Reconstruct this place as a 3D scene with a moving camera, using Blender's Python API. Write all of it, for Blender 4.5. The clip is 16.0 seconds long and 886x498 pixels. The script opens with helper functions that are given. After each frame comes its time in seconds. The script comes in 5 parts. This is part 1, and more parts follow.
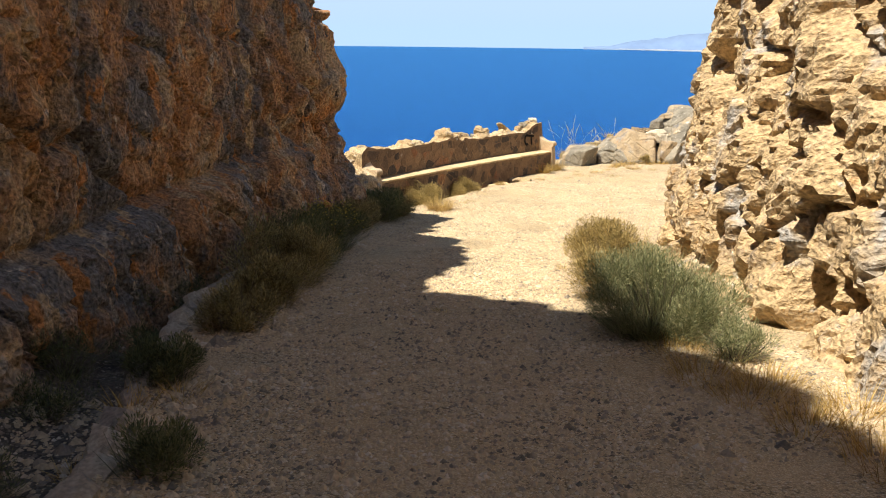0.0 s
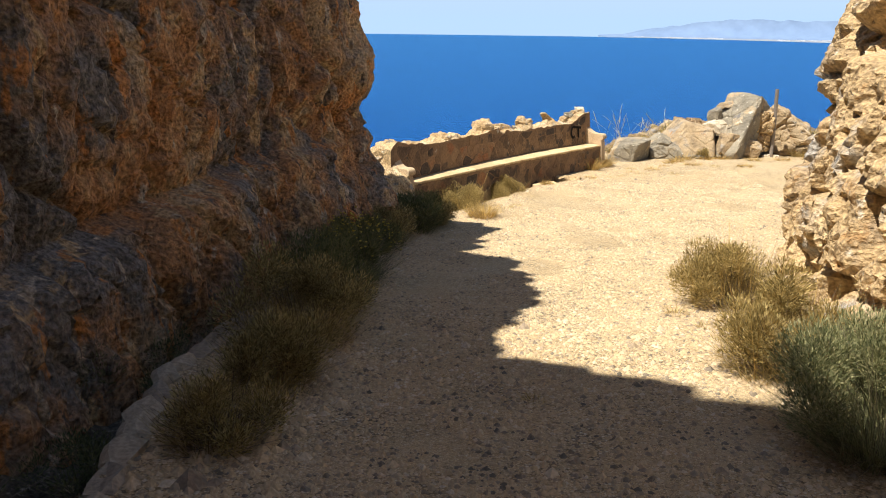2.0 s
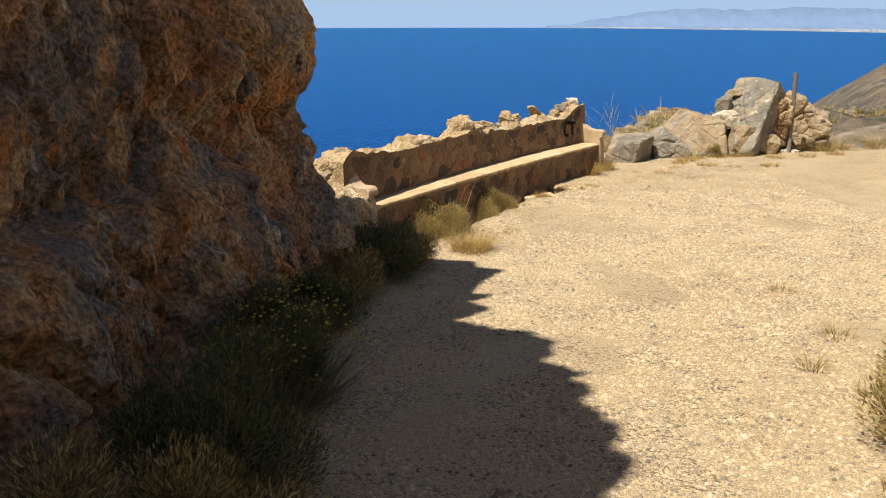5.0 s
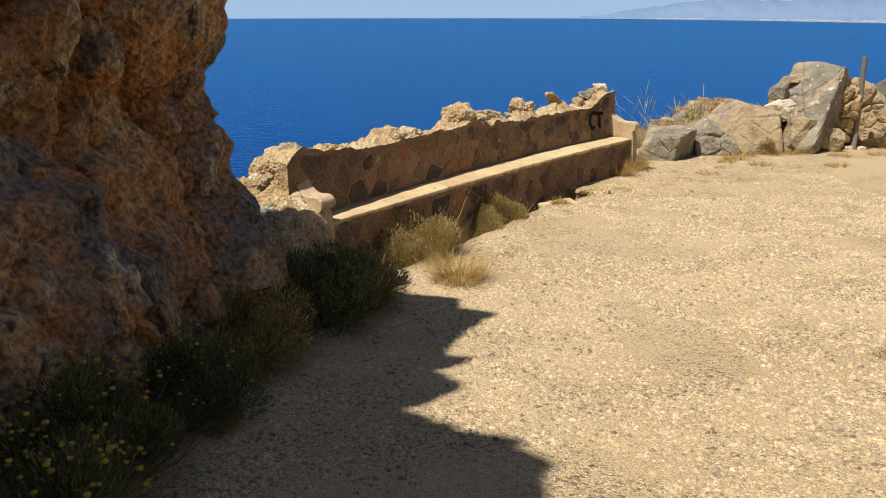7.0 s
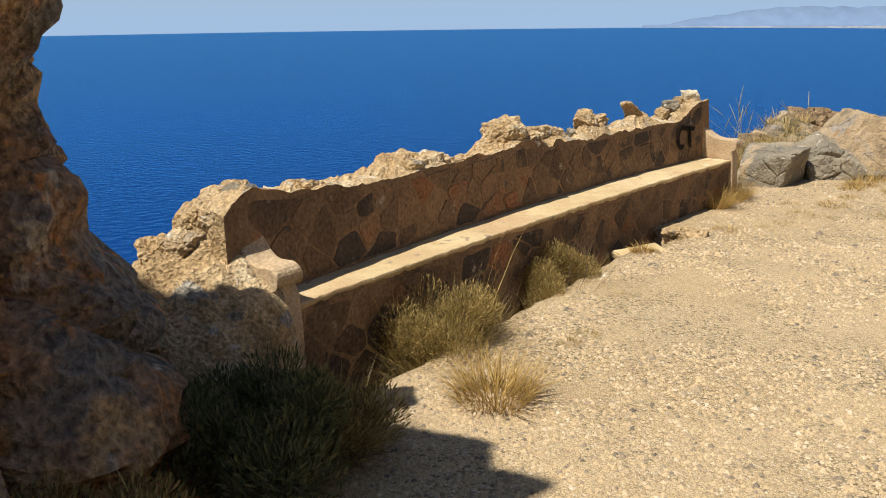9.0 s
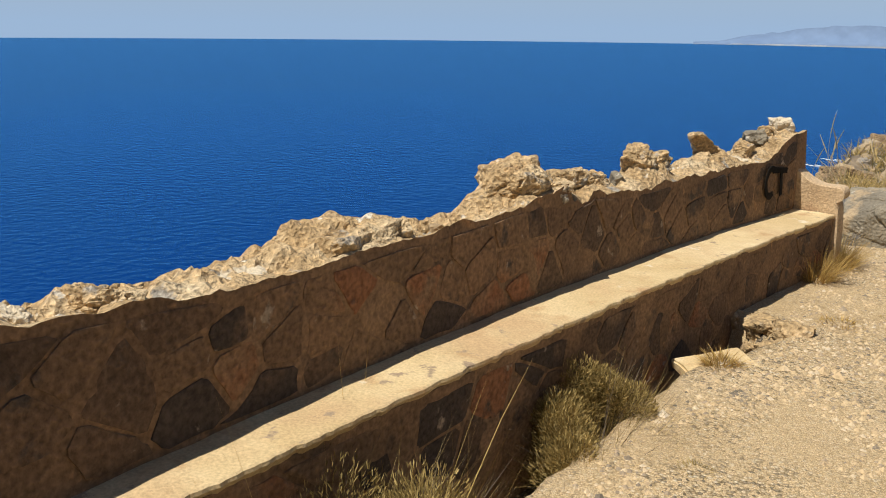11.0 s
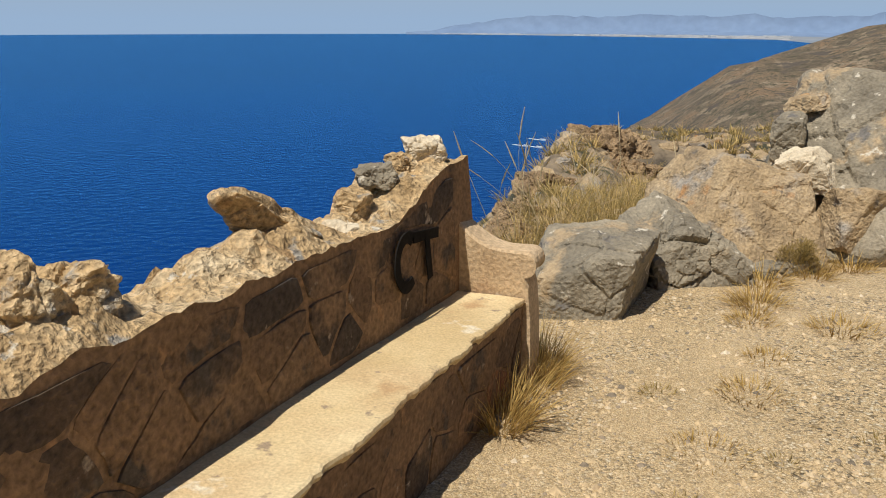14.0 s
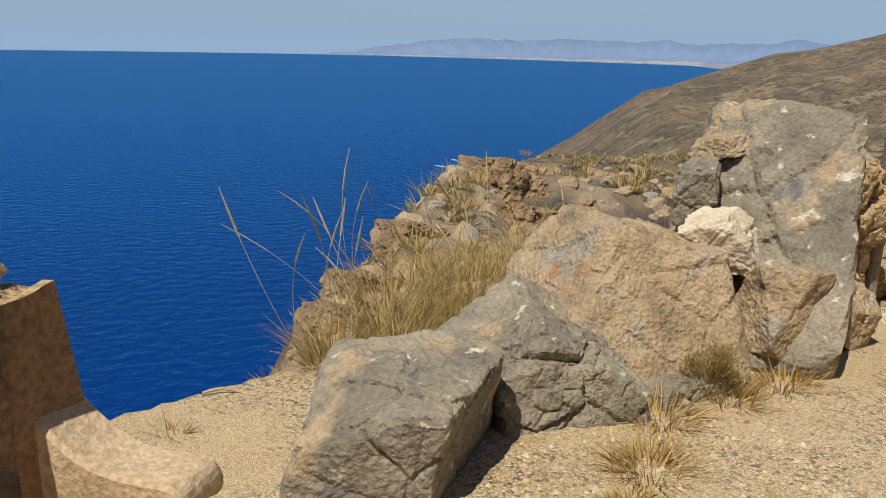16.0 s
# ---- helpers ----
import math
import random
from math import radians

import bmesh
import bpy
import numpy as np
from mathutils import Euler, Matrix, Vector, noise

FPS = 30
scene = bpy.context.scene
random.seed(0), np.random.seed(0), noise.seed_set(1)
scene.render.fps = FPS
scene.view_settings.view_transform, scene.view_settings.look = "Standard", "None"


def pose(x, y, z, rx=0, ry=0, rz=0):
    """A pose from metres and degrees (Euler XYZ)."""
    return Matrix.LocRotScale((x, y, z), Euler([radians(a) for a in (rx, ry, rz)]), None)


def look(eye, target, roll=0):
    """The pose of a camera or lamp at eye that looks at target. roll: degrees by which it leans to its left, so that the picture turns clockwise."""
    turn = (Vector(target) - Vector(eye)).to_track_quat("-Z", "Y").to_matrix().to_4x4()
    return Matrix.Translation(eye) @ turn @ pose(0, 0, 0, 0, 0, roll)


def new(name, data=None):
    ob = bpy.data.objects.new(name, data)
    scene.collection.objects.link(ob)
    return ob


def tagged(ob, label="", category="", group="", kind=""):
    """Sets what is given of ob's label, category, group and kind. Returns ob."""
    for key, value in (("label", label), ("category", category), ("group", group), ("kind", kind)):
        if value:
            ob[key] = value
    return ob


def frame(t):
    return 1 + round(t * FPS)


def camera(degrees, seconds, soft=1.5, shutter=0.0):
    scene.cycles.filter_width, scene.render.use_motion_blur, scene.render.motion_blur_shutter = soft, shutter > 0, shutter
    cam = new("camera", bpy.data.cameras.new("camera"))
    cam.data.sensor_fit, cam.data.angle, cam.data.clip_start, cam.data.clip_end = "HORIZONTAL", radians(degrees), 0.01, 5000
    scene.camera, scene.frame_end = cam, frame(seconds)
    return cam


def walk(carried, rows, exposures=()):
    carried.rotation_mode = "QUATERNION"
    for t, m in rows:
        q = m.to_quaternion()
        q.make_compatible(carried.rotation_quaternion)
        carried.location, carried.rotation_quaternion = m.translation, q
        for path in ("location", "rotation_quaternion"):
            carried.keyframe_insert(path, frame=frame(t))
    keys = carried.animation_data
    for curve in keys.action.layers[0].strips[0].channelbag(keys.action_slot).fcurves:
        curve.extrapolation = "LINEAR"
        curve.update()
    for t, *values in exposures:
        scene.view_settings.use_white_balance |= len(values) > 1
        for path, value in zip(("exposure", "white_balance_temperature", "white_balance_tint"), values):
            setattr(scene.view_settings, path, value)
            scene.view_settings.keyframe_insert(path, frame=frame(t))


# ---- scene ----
cam = camera(55.7, 16.0, 1.0)
PATH = [
    (0, (0.029, -0.026, 1.425), (0.043, 1.91, 0.924), 0.7),
    (0.5, (-0.058, 0.558, 1.35), (-0.031, 2.493, 0.845), 0.8),
    (1, (-0.15, 1.123, 1.297), (-0.143, 3.058, 0.791), 0.7),
    (1.5, (-0.281, 1.66, 1.252), (-0.288, 3.59, 0.731), 0.6),
    (2, (-0.393, 2.215, 1.214), (-0.409, 4.144, 0.686), 0.7),
    (2.5, (-0.502, 2.73, 1.163), (-0.527, 4.657, 0.626), 0.8),
    (3, (-0.578, 3.285, 1.114), (-0.585, 5.209, 0.57), 0.9),
    (3.5, (-0.647, 3.824, 1.058), (-0.596, 5.745, 0.503), 0.7),
    (4, (-0.67, 4.357, 1.005), (-0.609, 6.278, 0.451), 0.1),
    (4.5, (-0.668, 4.903, 0.938), (-0.588, 6.829, 0.406), 0.0),
    (4.7, (-0.661, 5.113, 0.923), (-0.568, 7.038, 0.388), -0.1),
    (6.8, (-0.158, 7.263, 0.67), (-0.128, 9.175, 0.086), 0.1),
    (7, (-0.12, 7.511, 0.62), (-0.101, 9.43, 0.057), 0.0),
    (7.5, (-0.071, 8.15, 0.587), (-0.076, 10.074, 0.04), 0.2),
    (8, (-0.056, 8.759, 0.549), (-0.099, 10.681, -0.001), 0.1),
    (8.2, (-0.037, 9.013, 0.512), (-0.094, 10.939, -0.025), 0.0),
    (10.3, (0.189, 11.411, 0.254), (-0.024, 13.316, -0.317), -0.9),
    (10.5, (0.205, 11.677, 0.263), (-0.012, 13.578, -0.321), -0.5),
    (11, (0.259, 12.296, 0.231), (0.04, 14.216, -0.284), 0.6),
    (11.5, (0.387, 12.914, 0.166), (0.197, 14.847, -0.312), 0.5),
    (12, (0.529, 13.493, 0.146), (0.557, 15.43, -0.353), 0.7),
    (12.5, (0.736, 14.024, 0.122), (0.91, 15.951, -0.386), 0.6),
    (13, (0.977, 14.574, 0.086), (1.254, 16.488, -0.424), 0.7),
    (13.5, (1.222, 15.11, 0.075), (1.571, 17.007, -0.454), 0.6),
    (14, (1.485, 15.613, 0.057), (1.885, 17.5, -0.472), 0.1),
    (14.5, (1.746, 16.098, 0.044), (2.243, 17.964, -0.477), 0.6),
    (15, (2.082, 16.567, 0.018), (2.609, 18.432, -0.478), 0.5),
    (15.5, (2.397, 17.016, 0.008), (2.967, 18.865, -0.499), 0.5),
    (16, (2.713, 17.384, -0.010), (3.289, 19.238, -0.490), 1.1),
]
walk(cam, [(t, look(eye, target, roll)) for t, eye, target, roll in PATH],
     [(0, 0.8), (3.5, 0.58), (4.5, 0.42), (7, 0.22), (8.2, 0.2), (10.5, 0.15), (11.3, 0.0), (12, -0.04), (13, -0.02), (16, -0.10)])

# ---- light: high summer sun from the seaward side, clear sky ----
SUN_DIR = Vector((-0.75, -0.66, 1.9)).normalized()
sun = new("sun", bpy.data.lights.new("sun", "SUN"))
sun.data.energy, sun.data.angle, sun.data.color = 5.0, radians(0.53), (1.0, 0.92, 0.79)
sun.matrix_world = look(SUN_DIR * 60, (0, 0, 0))
world = bpy.data.worlds.new("sky")
scene.world = world
world.use_nodes = True
wn = world.node_tree.nodes
sky = wn.new("ShaderNodeTexSky")
sky.sky_type, sky.sun_disc = "NISHITA", False
sky.sun_elevation = math.asin(SUN_DIR.z)
sky.sun_rotation = math.atan2(SUN_DIR.x, SUN_DIR.y)
sky.air_density, sky.dust_density, sky.ozone_density = 1.0, 0.5, 1.2
wn["Background"].inputs[1].default_value = 0.07
# sea haze low in the sky, all round
wl = world.node_tree.links.new
w_co, w_sep = wn.new("ShaderNodeTexCoord"), wn.new("ShaderNodeSeparateXYZ")
wl(w_co.outputs["Generated"], w_sep.inputs[0])
w_ramp = wn.new("ShaderNodeValToRGB")
w_ramp.color_ramp.elements[0].position, w_ramp.color_ramp.elements[0].color = 0.0, (1, 1, 1, 1)
w_ramp.color_ramp.elements[1].position, w_ramp.color_ramp.elements[1].color = 0.22, (0, 0, 0, 1)
wl(w_sep.outputs[2], w_ramp.inputs[0])
w_mix = wn.new("ShaderNodeMix")
w_mix.data_type = "RGBA"
w_mix.inputs[7].default_value = (4.6, 6.5, 9.2, 1)
wl(w_ramp.outputs[0], w_mix.inputs[0])
wl(sky.outputs[0], w_mix.inputs[6])
wl(w_mix.outputs[2], wn["Background"].inputs[0])


# ---- materials ----
def ramp(nt, stops):
    r = nt.nodes.new("ShaderNodeValToRGB")
    el = r.color_ramp.elements
    while len(el) < len(stops):
        el.new(0.5)
    for e, (p, c) in zip(el, stops):
        e.position, e.color = p, (*c, 1)
    return r


def material(name, stops, scale=3.0, fine=40.0, fine_amount=0.35, rough=0.9, bump=0.5, bump_size=0.02,
             detail=8.0, stretch=(1, 1, 1), spots=None, metal=0.0, island=0.0, per_object=0.0, spec=0.3, translucent=0.0):
    """Earthy surface: a broad colour field, a fine grain, optional cell spots, and relief at both scales."""
    m = bpy.data.materials.new(name)
    m.use_nodes = True
    nt = m.node_tree
    n, link = nt.nodes, nt.links.new
    b = n["Principled BSDF"]
    b.inputs["Roughness"].default_value, b.inputs["Metallic"].default_value = rough, metal
    b.inputs["Specular IOR Level"].default_value = spec
    co = n.new("ShaderNodeTexCoord")
    mp = n.new("ShaderNodeMapping")
    mp.inputs["Scale"].default_value = stretch
    link(co.outputs["Object"], mp.inputs[0])
    a = n.new("ShaderNodeTexNoise")
    a.inputs["Scale"].default_value, a.inputs["Detail"].default_value, a.inputs["Roughness"].default_value = scale, detail, 0.62
    link(mp.outputs[0], a.inputs[0])
    col = ramp(nt, stops)
    val = a.outputs[0]
    if island or per_object:
        rnd = n.new("ShaderNodeNewGeometry" if island else "ShaderNodeObjectInfo").outputs["Random Per Island" if island else "Random"]
        mx = n.new("ShaderNodeMath")
        mx.operation = "MULTIPLY_ADD"
        mx.inputs[1].default_value = island or per_object
        link(rnd, mx.inputs[0])
        link(val, mx.inputs[2])
        sub = n.new("ShaderNodeMath")
        sub.operation = "SUBTRACT"
        sub.inputs[1].default_value = (island or per_object) / 2
        link(mx.outputs[0], sub.inputs[0])
        val = sub.outputs[0]
    link(val, col.inputs[0])
    g = n.new("ShaderNodeTexNoise")
    g.inputs["Scale"].default_value, g.inputs["Detail"].default_value = fine, 6
    link(co.outputs["Object"], g.inputs[0])
    gr = ramp(nt, [(0.3, (1 - fine_amount,) * 3), (0.7, (1 + fine_amount * 0.6,) * 3)])
    link(g.outputs[0], gr.inputs[0])
    mul = n.new("ShaderNodeMix")
    mul.data_type, mul.blend_type = "RGBA", "MULTIPLY"
    mul.inputs[0].default_value = 1
    link(col.outputs[0], mul.inputs[6])
    link(gr.outputs[0], mul.inputs[7])
    out = mul.outputs[2]
    height = g.outputs[0]
    for k, spot in enumerate(spots or ()):
        sscale, slow, shigh, scol = spot[:4]
        v = n.new("ShaderNodeTexNoise")
        v.inputs["Scale"].default_value, v.inputs["Detail"].default_value, v.inputs["Roughness"].default_value = sscale, 7, 0.6
        off = n.new("ShaderNodeMapping")
        off.inputs["Location"].default_value = (7.3 + 3.7 * k, 1.9 - 2.3 * k, 4.1 + k)
        off.inputs["Scale"].default_value = spot[4] if len(spot) > 4 else (1, 1, 1)
        link(co.outputs["Object"], off.inputs[0])
        link(off.outputs[0], v.inputs[0])
        vr = ramp(nt, [(slow, (0, 0, 0)), (shigh, (1, 1, 1))])
        link(v.outputs[0], vr.inputs[0])
        m2 = n.new("ShaderNodeMix")
        m2.data_type = "RGBA"
        link(vr.outputs[0], m2.inputs[0])
        link(out, m2.inputs[6])
        tint = n.new("ShaderNodeMix")
        tint.data_type, tint.blend_type = "RGBA", "MULTIPLY"
        tint.inputs[0].default_value = 1
        tint.inputs[6].default_value = (*scol, 1)
        link(gr.outputs[0], tint.inputs[7])
        link(tint.outputs[2], m2.inputs[7])
        out = m2.outputs[2]
    link(out, b.inputs["Base Color"])
    add = n.new("ShaderNodeMath")
    add.operation = "MULTIPLY_ADD"
    add.inputs[1].default_value = 2.0
    link(a.outputs[0], add.inputs[0])
    link(height, add.inputs[2])
    bp = n.new("ShaderNodeBump")
    bp.inputs["Strength"].default_value, bp.inputs["Distance"].default_value = bump, bump_size
    link(add.outputs[0], bp.inputs["Height"])
    link(bp.outputs[0], b.inputs["Normal"])
    if translucent:
        tr = n.new("ShaderNodeBsdfTranslucent")
        link(out, tr.inputs[0])
        ms = n.new("ShaderNodeMixShader")
        ms.inputs[0].default_value = translucent
        link(b.outputs[0], ms.inputs[1])
        link(tr.outputs[0], ms.inputs[2])
        link(ms.outputs[0], n["Material Output"].inputs[0])
    return m


M_CLIFF_RED = material("red_brown_cliff_rock", [(0.30, (0.20, 0.135, 0.09)), (0.42, (0.37, 0.21, 0.11)), (0.52, (0.55, 0.28, 0.12)), (0.62, (0.60, 0.40, 0.21)), (0.76, (0.49, 0.41, 0.31))],
                       1.5, 30, 0.6, bump=1.0, bump_size=0.07, stretch=(1, 1, 0.55),
                       spots=[(0.75, 0.50, 0.60, (0.24, 0.21, 0.18)), (2.2, 0.56, 0.62, (0.56, 0.38, 0.20), (1.2, 1.2, 0.75)), (1.7, 0.60, 0.68, (0.15, 0.12, 0.10), (1.1, 1.1, 0.75)), (5.0, 0.60, 0.66, (0.56, 0.46, 0.34), (1.2, 1.2, 0.5)), (6.5, 0.62, 0.67, (0.13, 0.095, 0.075), (1.2, 1.2, 0.55)), (3.4, 0.58, 0.64, (0.58, 0.26, 0.09), (1.3, 1.3, 0.5))])
M_CLIFF_TAN = material("ochre_conglomerate_rock", [(0.3, (0.36, 0.27, 0.18)), (0.45, (0.50, 0.36, 0.195)), (0.58, (0.58, 0.42, 0.235)), (0.75, (0.50, 0.41, 0.30))],
                       1.6, 26, 0.45, bump=1.0, bump_size=0.05, spots=[(1.3, 0.55, 0.64, (0.40, 0.37, 0.33)), (4.0, 0.60, 0.68, (0.42, 0.26, 0.12)), (7.0, 0.62, 0.70, (0.66, 0.58, 0.46))])
M_GREY_ROCK = material("grey_limestone", [(0.3, (0.153, 0.134, 0.104)), (0.48, (0.252, 0.223, 0.170)), (0.65, (0.342, 0.298, 0.222)), (0.8, (0.423, 0.374, 0.287))],
                       2.2, 42, 0.26, bump=0.9, bump_size=0.022, spots=[(1.8, 0.55, 0.61, (0.42, 0.32, 0.20)), (3.4, 0.60, 0.66, (0.17, 0.16, 0.15)), (8.0, 0.62, 0.66, (0.60, 0.55, 0.46))])
M_TAN_ROCK = material("tan_weathered_rock", [(0.3, (0.248, 0.189, 0.123)), (0.48, (0.414, 0.310, 0.185)), (0.65, (0.478, 0.378, 0.255)), (0.8, (0.524, 0.450, 0.352))],
                      2.4, 45, 0.3, bump=0.9, bump_size=0.025, spots=[(2.0, 0.54, 0.63, (0.33, 0.30, 0.26)), (3.0, 0.60, 0.67, (0.42, 0.24, 0.11)), (6.0, 0.62, 0.69, (0.18, 0.155, 0.13))])
M_CRAG = material("rust_brown_crag", [(0.3, (0.17, 0.12, 0.08)), (0.48, (0.33, 0.23, 0.13)), (0.62, (0.42, 0.30, 0.18)), (0.8, (0.42, 0.35, 0.26))], 2.0, 35, 0.4, bump=1.0, bump_size=0.04)
M_PALE_ROCK = material("pale_cream_rock", [(0.3, (0.55, 0.46, 0.33)), (0.6, (0.68, 0.60, 0.46))], 4, 50, 0.25, bump=0.6)


def gravel_material():
    """Trodden ochre dust with a layer of small grey and cream chippings, thicker in patches."""
    m = bpy.data.materials.new("ochre_gravel")
    m.use_nodes = True
    nt = m.node_tree
    n, link = nt.nodes, nt.links.new
    b = n["Principled BSDF"]
    b.inputs["Roughness"].default_value, b.inputs["Specular IOR Level"].default_value = 0.95, 0.15
    co = n.new("ShaderNodeTexCoord").outputs["Object"]

    def tex(kind, scale, detail=4):
        t = n.new("ShaderNodeTex" + kind)
        t.inputs["Scale"].default_value = scale
        if kind == "Noise":
            t.inputs["Detail"].default_value = detail
        link(co, t.inputs["Vector"])
        return t

    def mix(kind, fac, a, c):
        x = n.new("ShaderNodeMix")
        x.data_type, x.blend_type = "RGBA", kind
        for value, socket in ((fac, x.inputs[0]), (a, x.inputs[6]), (c, x.inputs[7])):
            if isinstance(value, (int, float)):
                socket.default_value = value
            else:
                link(value, socket)
        return x.outputs[2]

    def ramped(src, stops):
        r = ramp(nt, stops)
        link(src, r.inputs[0])
        return r.outputs[0]
    dust = ramped(tex("Noise", 0.8, 8).outputs[0], [(0.3, (0.54, 0.38, 0.19)), (0.5, (0.65, 0.475, 0.26)), (0.7, (0.68, 0.52, 0.32))])
    cells = tex("Voronoi", 62)
    small = tex("Voronoi", 150)
    sep = n.new("ShaderNodeSeparateColor")
    link(cells.outputs["Color"], sep.inputs[0])
    sep2 = n.new("ShaderNodeSeparateColor")
    link(small.outputs["Color"], sep2.inputs[0])
    stops = [(0.0, (0.150, 0.133, 0.108)), (0.2, (0.340, 0.286, 0.207)), (0.45, (0.580, 0.453, 0.270)), (0.75, (0.660, 0.552, 0.378)), (1.0, (0.740, 0.680, 0.540))]
    stone, chip = ramped(sep.outputs[0], stops), ramped(sep2.outputs[0], stops)
    gap = ramped(cells.outputs["Distance"], [(0.35, (1, 1, 1)), (0.62, (0.46, 0.42, 0.36))])
    gap2 = ramped(small.outputs["Distance"], [(0.4, (1, 1, 1)), (0.7, (0.5, 0.46, 0.42))])
    cover = ramped(tex("Noise", 1.7, 6).outputs[0], [(0.40, (0.2, 0.2, 0.2)), (0.6, (0.9, 0.9, 0.9))])
    fine = mix("MULTIPLY", 1.0, chip, gap2)
    base = mix("MIX", 0.5, dust, fine)
    big = mix("MULTIPLY", 1.0, stone, gap)
    pick = ramped(sep.outputs[1], [(0.45, (0, 0, 0)), (0.5, (1, 1, 1))])
    where = mix("MULTIPLY", 1.0, pick, cover)
    col = mix("MIX", where, base, big)
    grain = ramped(tex("Noise", 160, 3).outputs[0], [(0.3, (0.75, 0.75, 0.75)), (0.7, (1.2, 1.2, 1.2))])
    link(mix("MULTIPLY", 1.0, col, grain), b.inputs["Base Color"])
    hsum = n.new("ShaderNodeMath")
    hsum.operation = "MULTIPLY_ADD"
    inv = n.new("ShaderNodeMath")
    inv.operation = "SUBTRACT"
    inv.inputs[0].default_value = 1.0
    link(cells.outputs["Distance"], inv.inputs[1])
    link(inv.outputs[0], hsum.inputs[0])
    link(where, hsum.inputs[1])
    inv2 = n.new("ShaderNodeMath")
    inv2.operation = "MULTIPLY"
    inv2.inputs[1].default_value = -0.5
    link(small.outputs["Distance"], inv2.inputs[0])
    link(inv2.outputs[0], hsum.inputs[2])
    bp = n.new("ShaderNodeBump")
    bp.inputs["Strength"].default_value, bp.inputs["Distance"].default_value = 0.9, 0.012
    link(hsum.outputs[0], bp.inputs["Height"])
    link(bp.outputs[0], b.inputs["Normal"])
    return m


M_GROUND = gravel_material()
M_DRAIN_BED = material("dark_drain_bed", [(0.3, (0.06, 0.05, 0.038)), (0.5, (0.13, 0.105, 0.075)), (0.7, (0.24, 0.19, 0.13))], 5, 45, 0.6, bump=1.0, bump_size=0.03, spots=[(30, 0.58, 0.62, (0.36, 0.31, 0.24))])
M_PEBBLE = material("grey_and_ochre_gravel", [(0.15, (0.17, 0.145, 0.115)), (0.3, (0.36, 0.29, 0.21)), (0.45, (0.54, 0.41, 0.25)), (0.65, (0.58, 0.45, 0.28)), (0.88, (0.64, 0.55, 0.42))],
                    4, 60, 0.25, bump=0.3, island=0.6)
M_SCRUB = material("dry_hillside", [(0.32, (0.09, 0.075, 0.055)), (0.5, (0.17, 0.132, 0.09)), (0.62, (0.25, 0.165, 0.10)), (0.8, (0.24, 0.205, 0.155))],
                   0.05, 1.6, 0.5, bump=0.8, bump_size=0.6, detail=12, spots=[(0.11, 0.53, 0.58, (0.27, 0.215, 0.15)), (0.35, 0.54, 0.6, (0.075, 0.07, 0.045)), (1.2, 0.58, 0.62, (0.06, 0.06, 0.035)), (0.07, 0.58, 0.62, (0.10, 0.085, 0.07), (1, 1, 3))])


# ---- builders ----
def link_mesh(name, bm, mat, smooth=False):
    me = bpy.data.meshes.new(name)
    bm.to_mesh(me)
    bm.free()
    for m in (mat if isinstance(mat, (list, tuple)) else [mat]):
        me.materials.append(m)
    if smooth:
        me.polygons.foreach_set("use_smooth", [True] * len(me.polygons))
    return me


def part(name, bm, mat, parent, label="", smooth=False):
    ob = new(name, link_mesh(name, bm, mat, smooth))
    ob.parent = parent
    if label:
        tagged(ob, label)
    return ob


def from_arrays(name, verts, faces, mats, smooth=False):
    me = bpy.data.meshes.new(name)
    me.from_pydata([tuple(map(float, v)) for v in verts], [], [tuple(int(i) for i in f) for f in faces])
    for m in (mats if isinstance(mats, (list, tuple)) else [mats]):
        me.materials.append(m)
    if smooth:
        me.polygons.foreach_set("use_smooth", [True] * len(me.polygons))
    me.update()
    return me


def thing(name, label, category, at=(0, 0, 0), group="", kind=""):
    e = new(name)
    e.location = at
    e.empty_display_size = 0.2
    return tagged(e, label, category, group, kind)


def grid_faces(nu, nv):
    i, j = np.meshgrid(np.arange(nu - 1), np.arange(nv - 1), indexing="ij")
    a = (i * nv + j).ravel()
    return np.stack([a, a + nv, a + nv + 1, a + 1], 1)


# ---- lie of the land ----
LANE = ((-40, 3.0), (-8, 0.75), (0, -0.07), (2.2, -0.29), (5, -0.58), (8.2, -0.93), (10, -1.14), (12.4, -1.40), (14, -1.47), (16, -1.55), (20, -1.66), (30, -2.1), (60, -6.5))
RIM = ((-75, -104), (-12, -6.2), (-3.4, 12.4), (-1.95, 14.3), (-0.2, 17.1), (1.5, 20.2), (2.25, 21.25), (3.3, 21.75), (5.2, 26.2), (9.5, 36.2), (19, 54), (34, 80))
COAST = ((-420, -600), (-90, -20), (-45, 60), (54, 254), (186, 495), (284, 630), (460, 833), (900, 1299), (1500, 1900))


DRAIN = ((-1.3, -20), (-1.3, 2.2), (-1.62, 4.0), (-2.02, 6.6), (-1.75, 9.5), (-1.2, 12), (-0.55, 13.85), (0.05, 14.85), (0.39, 15.46), (1.1, 16.64), (1.5, 16.98), (1.8, 17.35), (1.55, 17.75), (1.2, 18.1))


def lane_height(y):
    return np.interp(y, [p[0] for p in LANE], [p[1] for p in LANE])


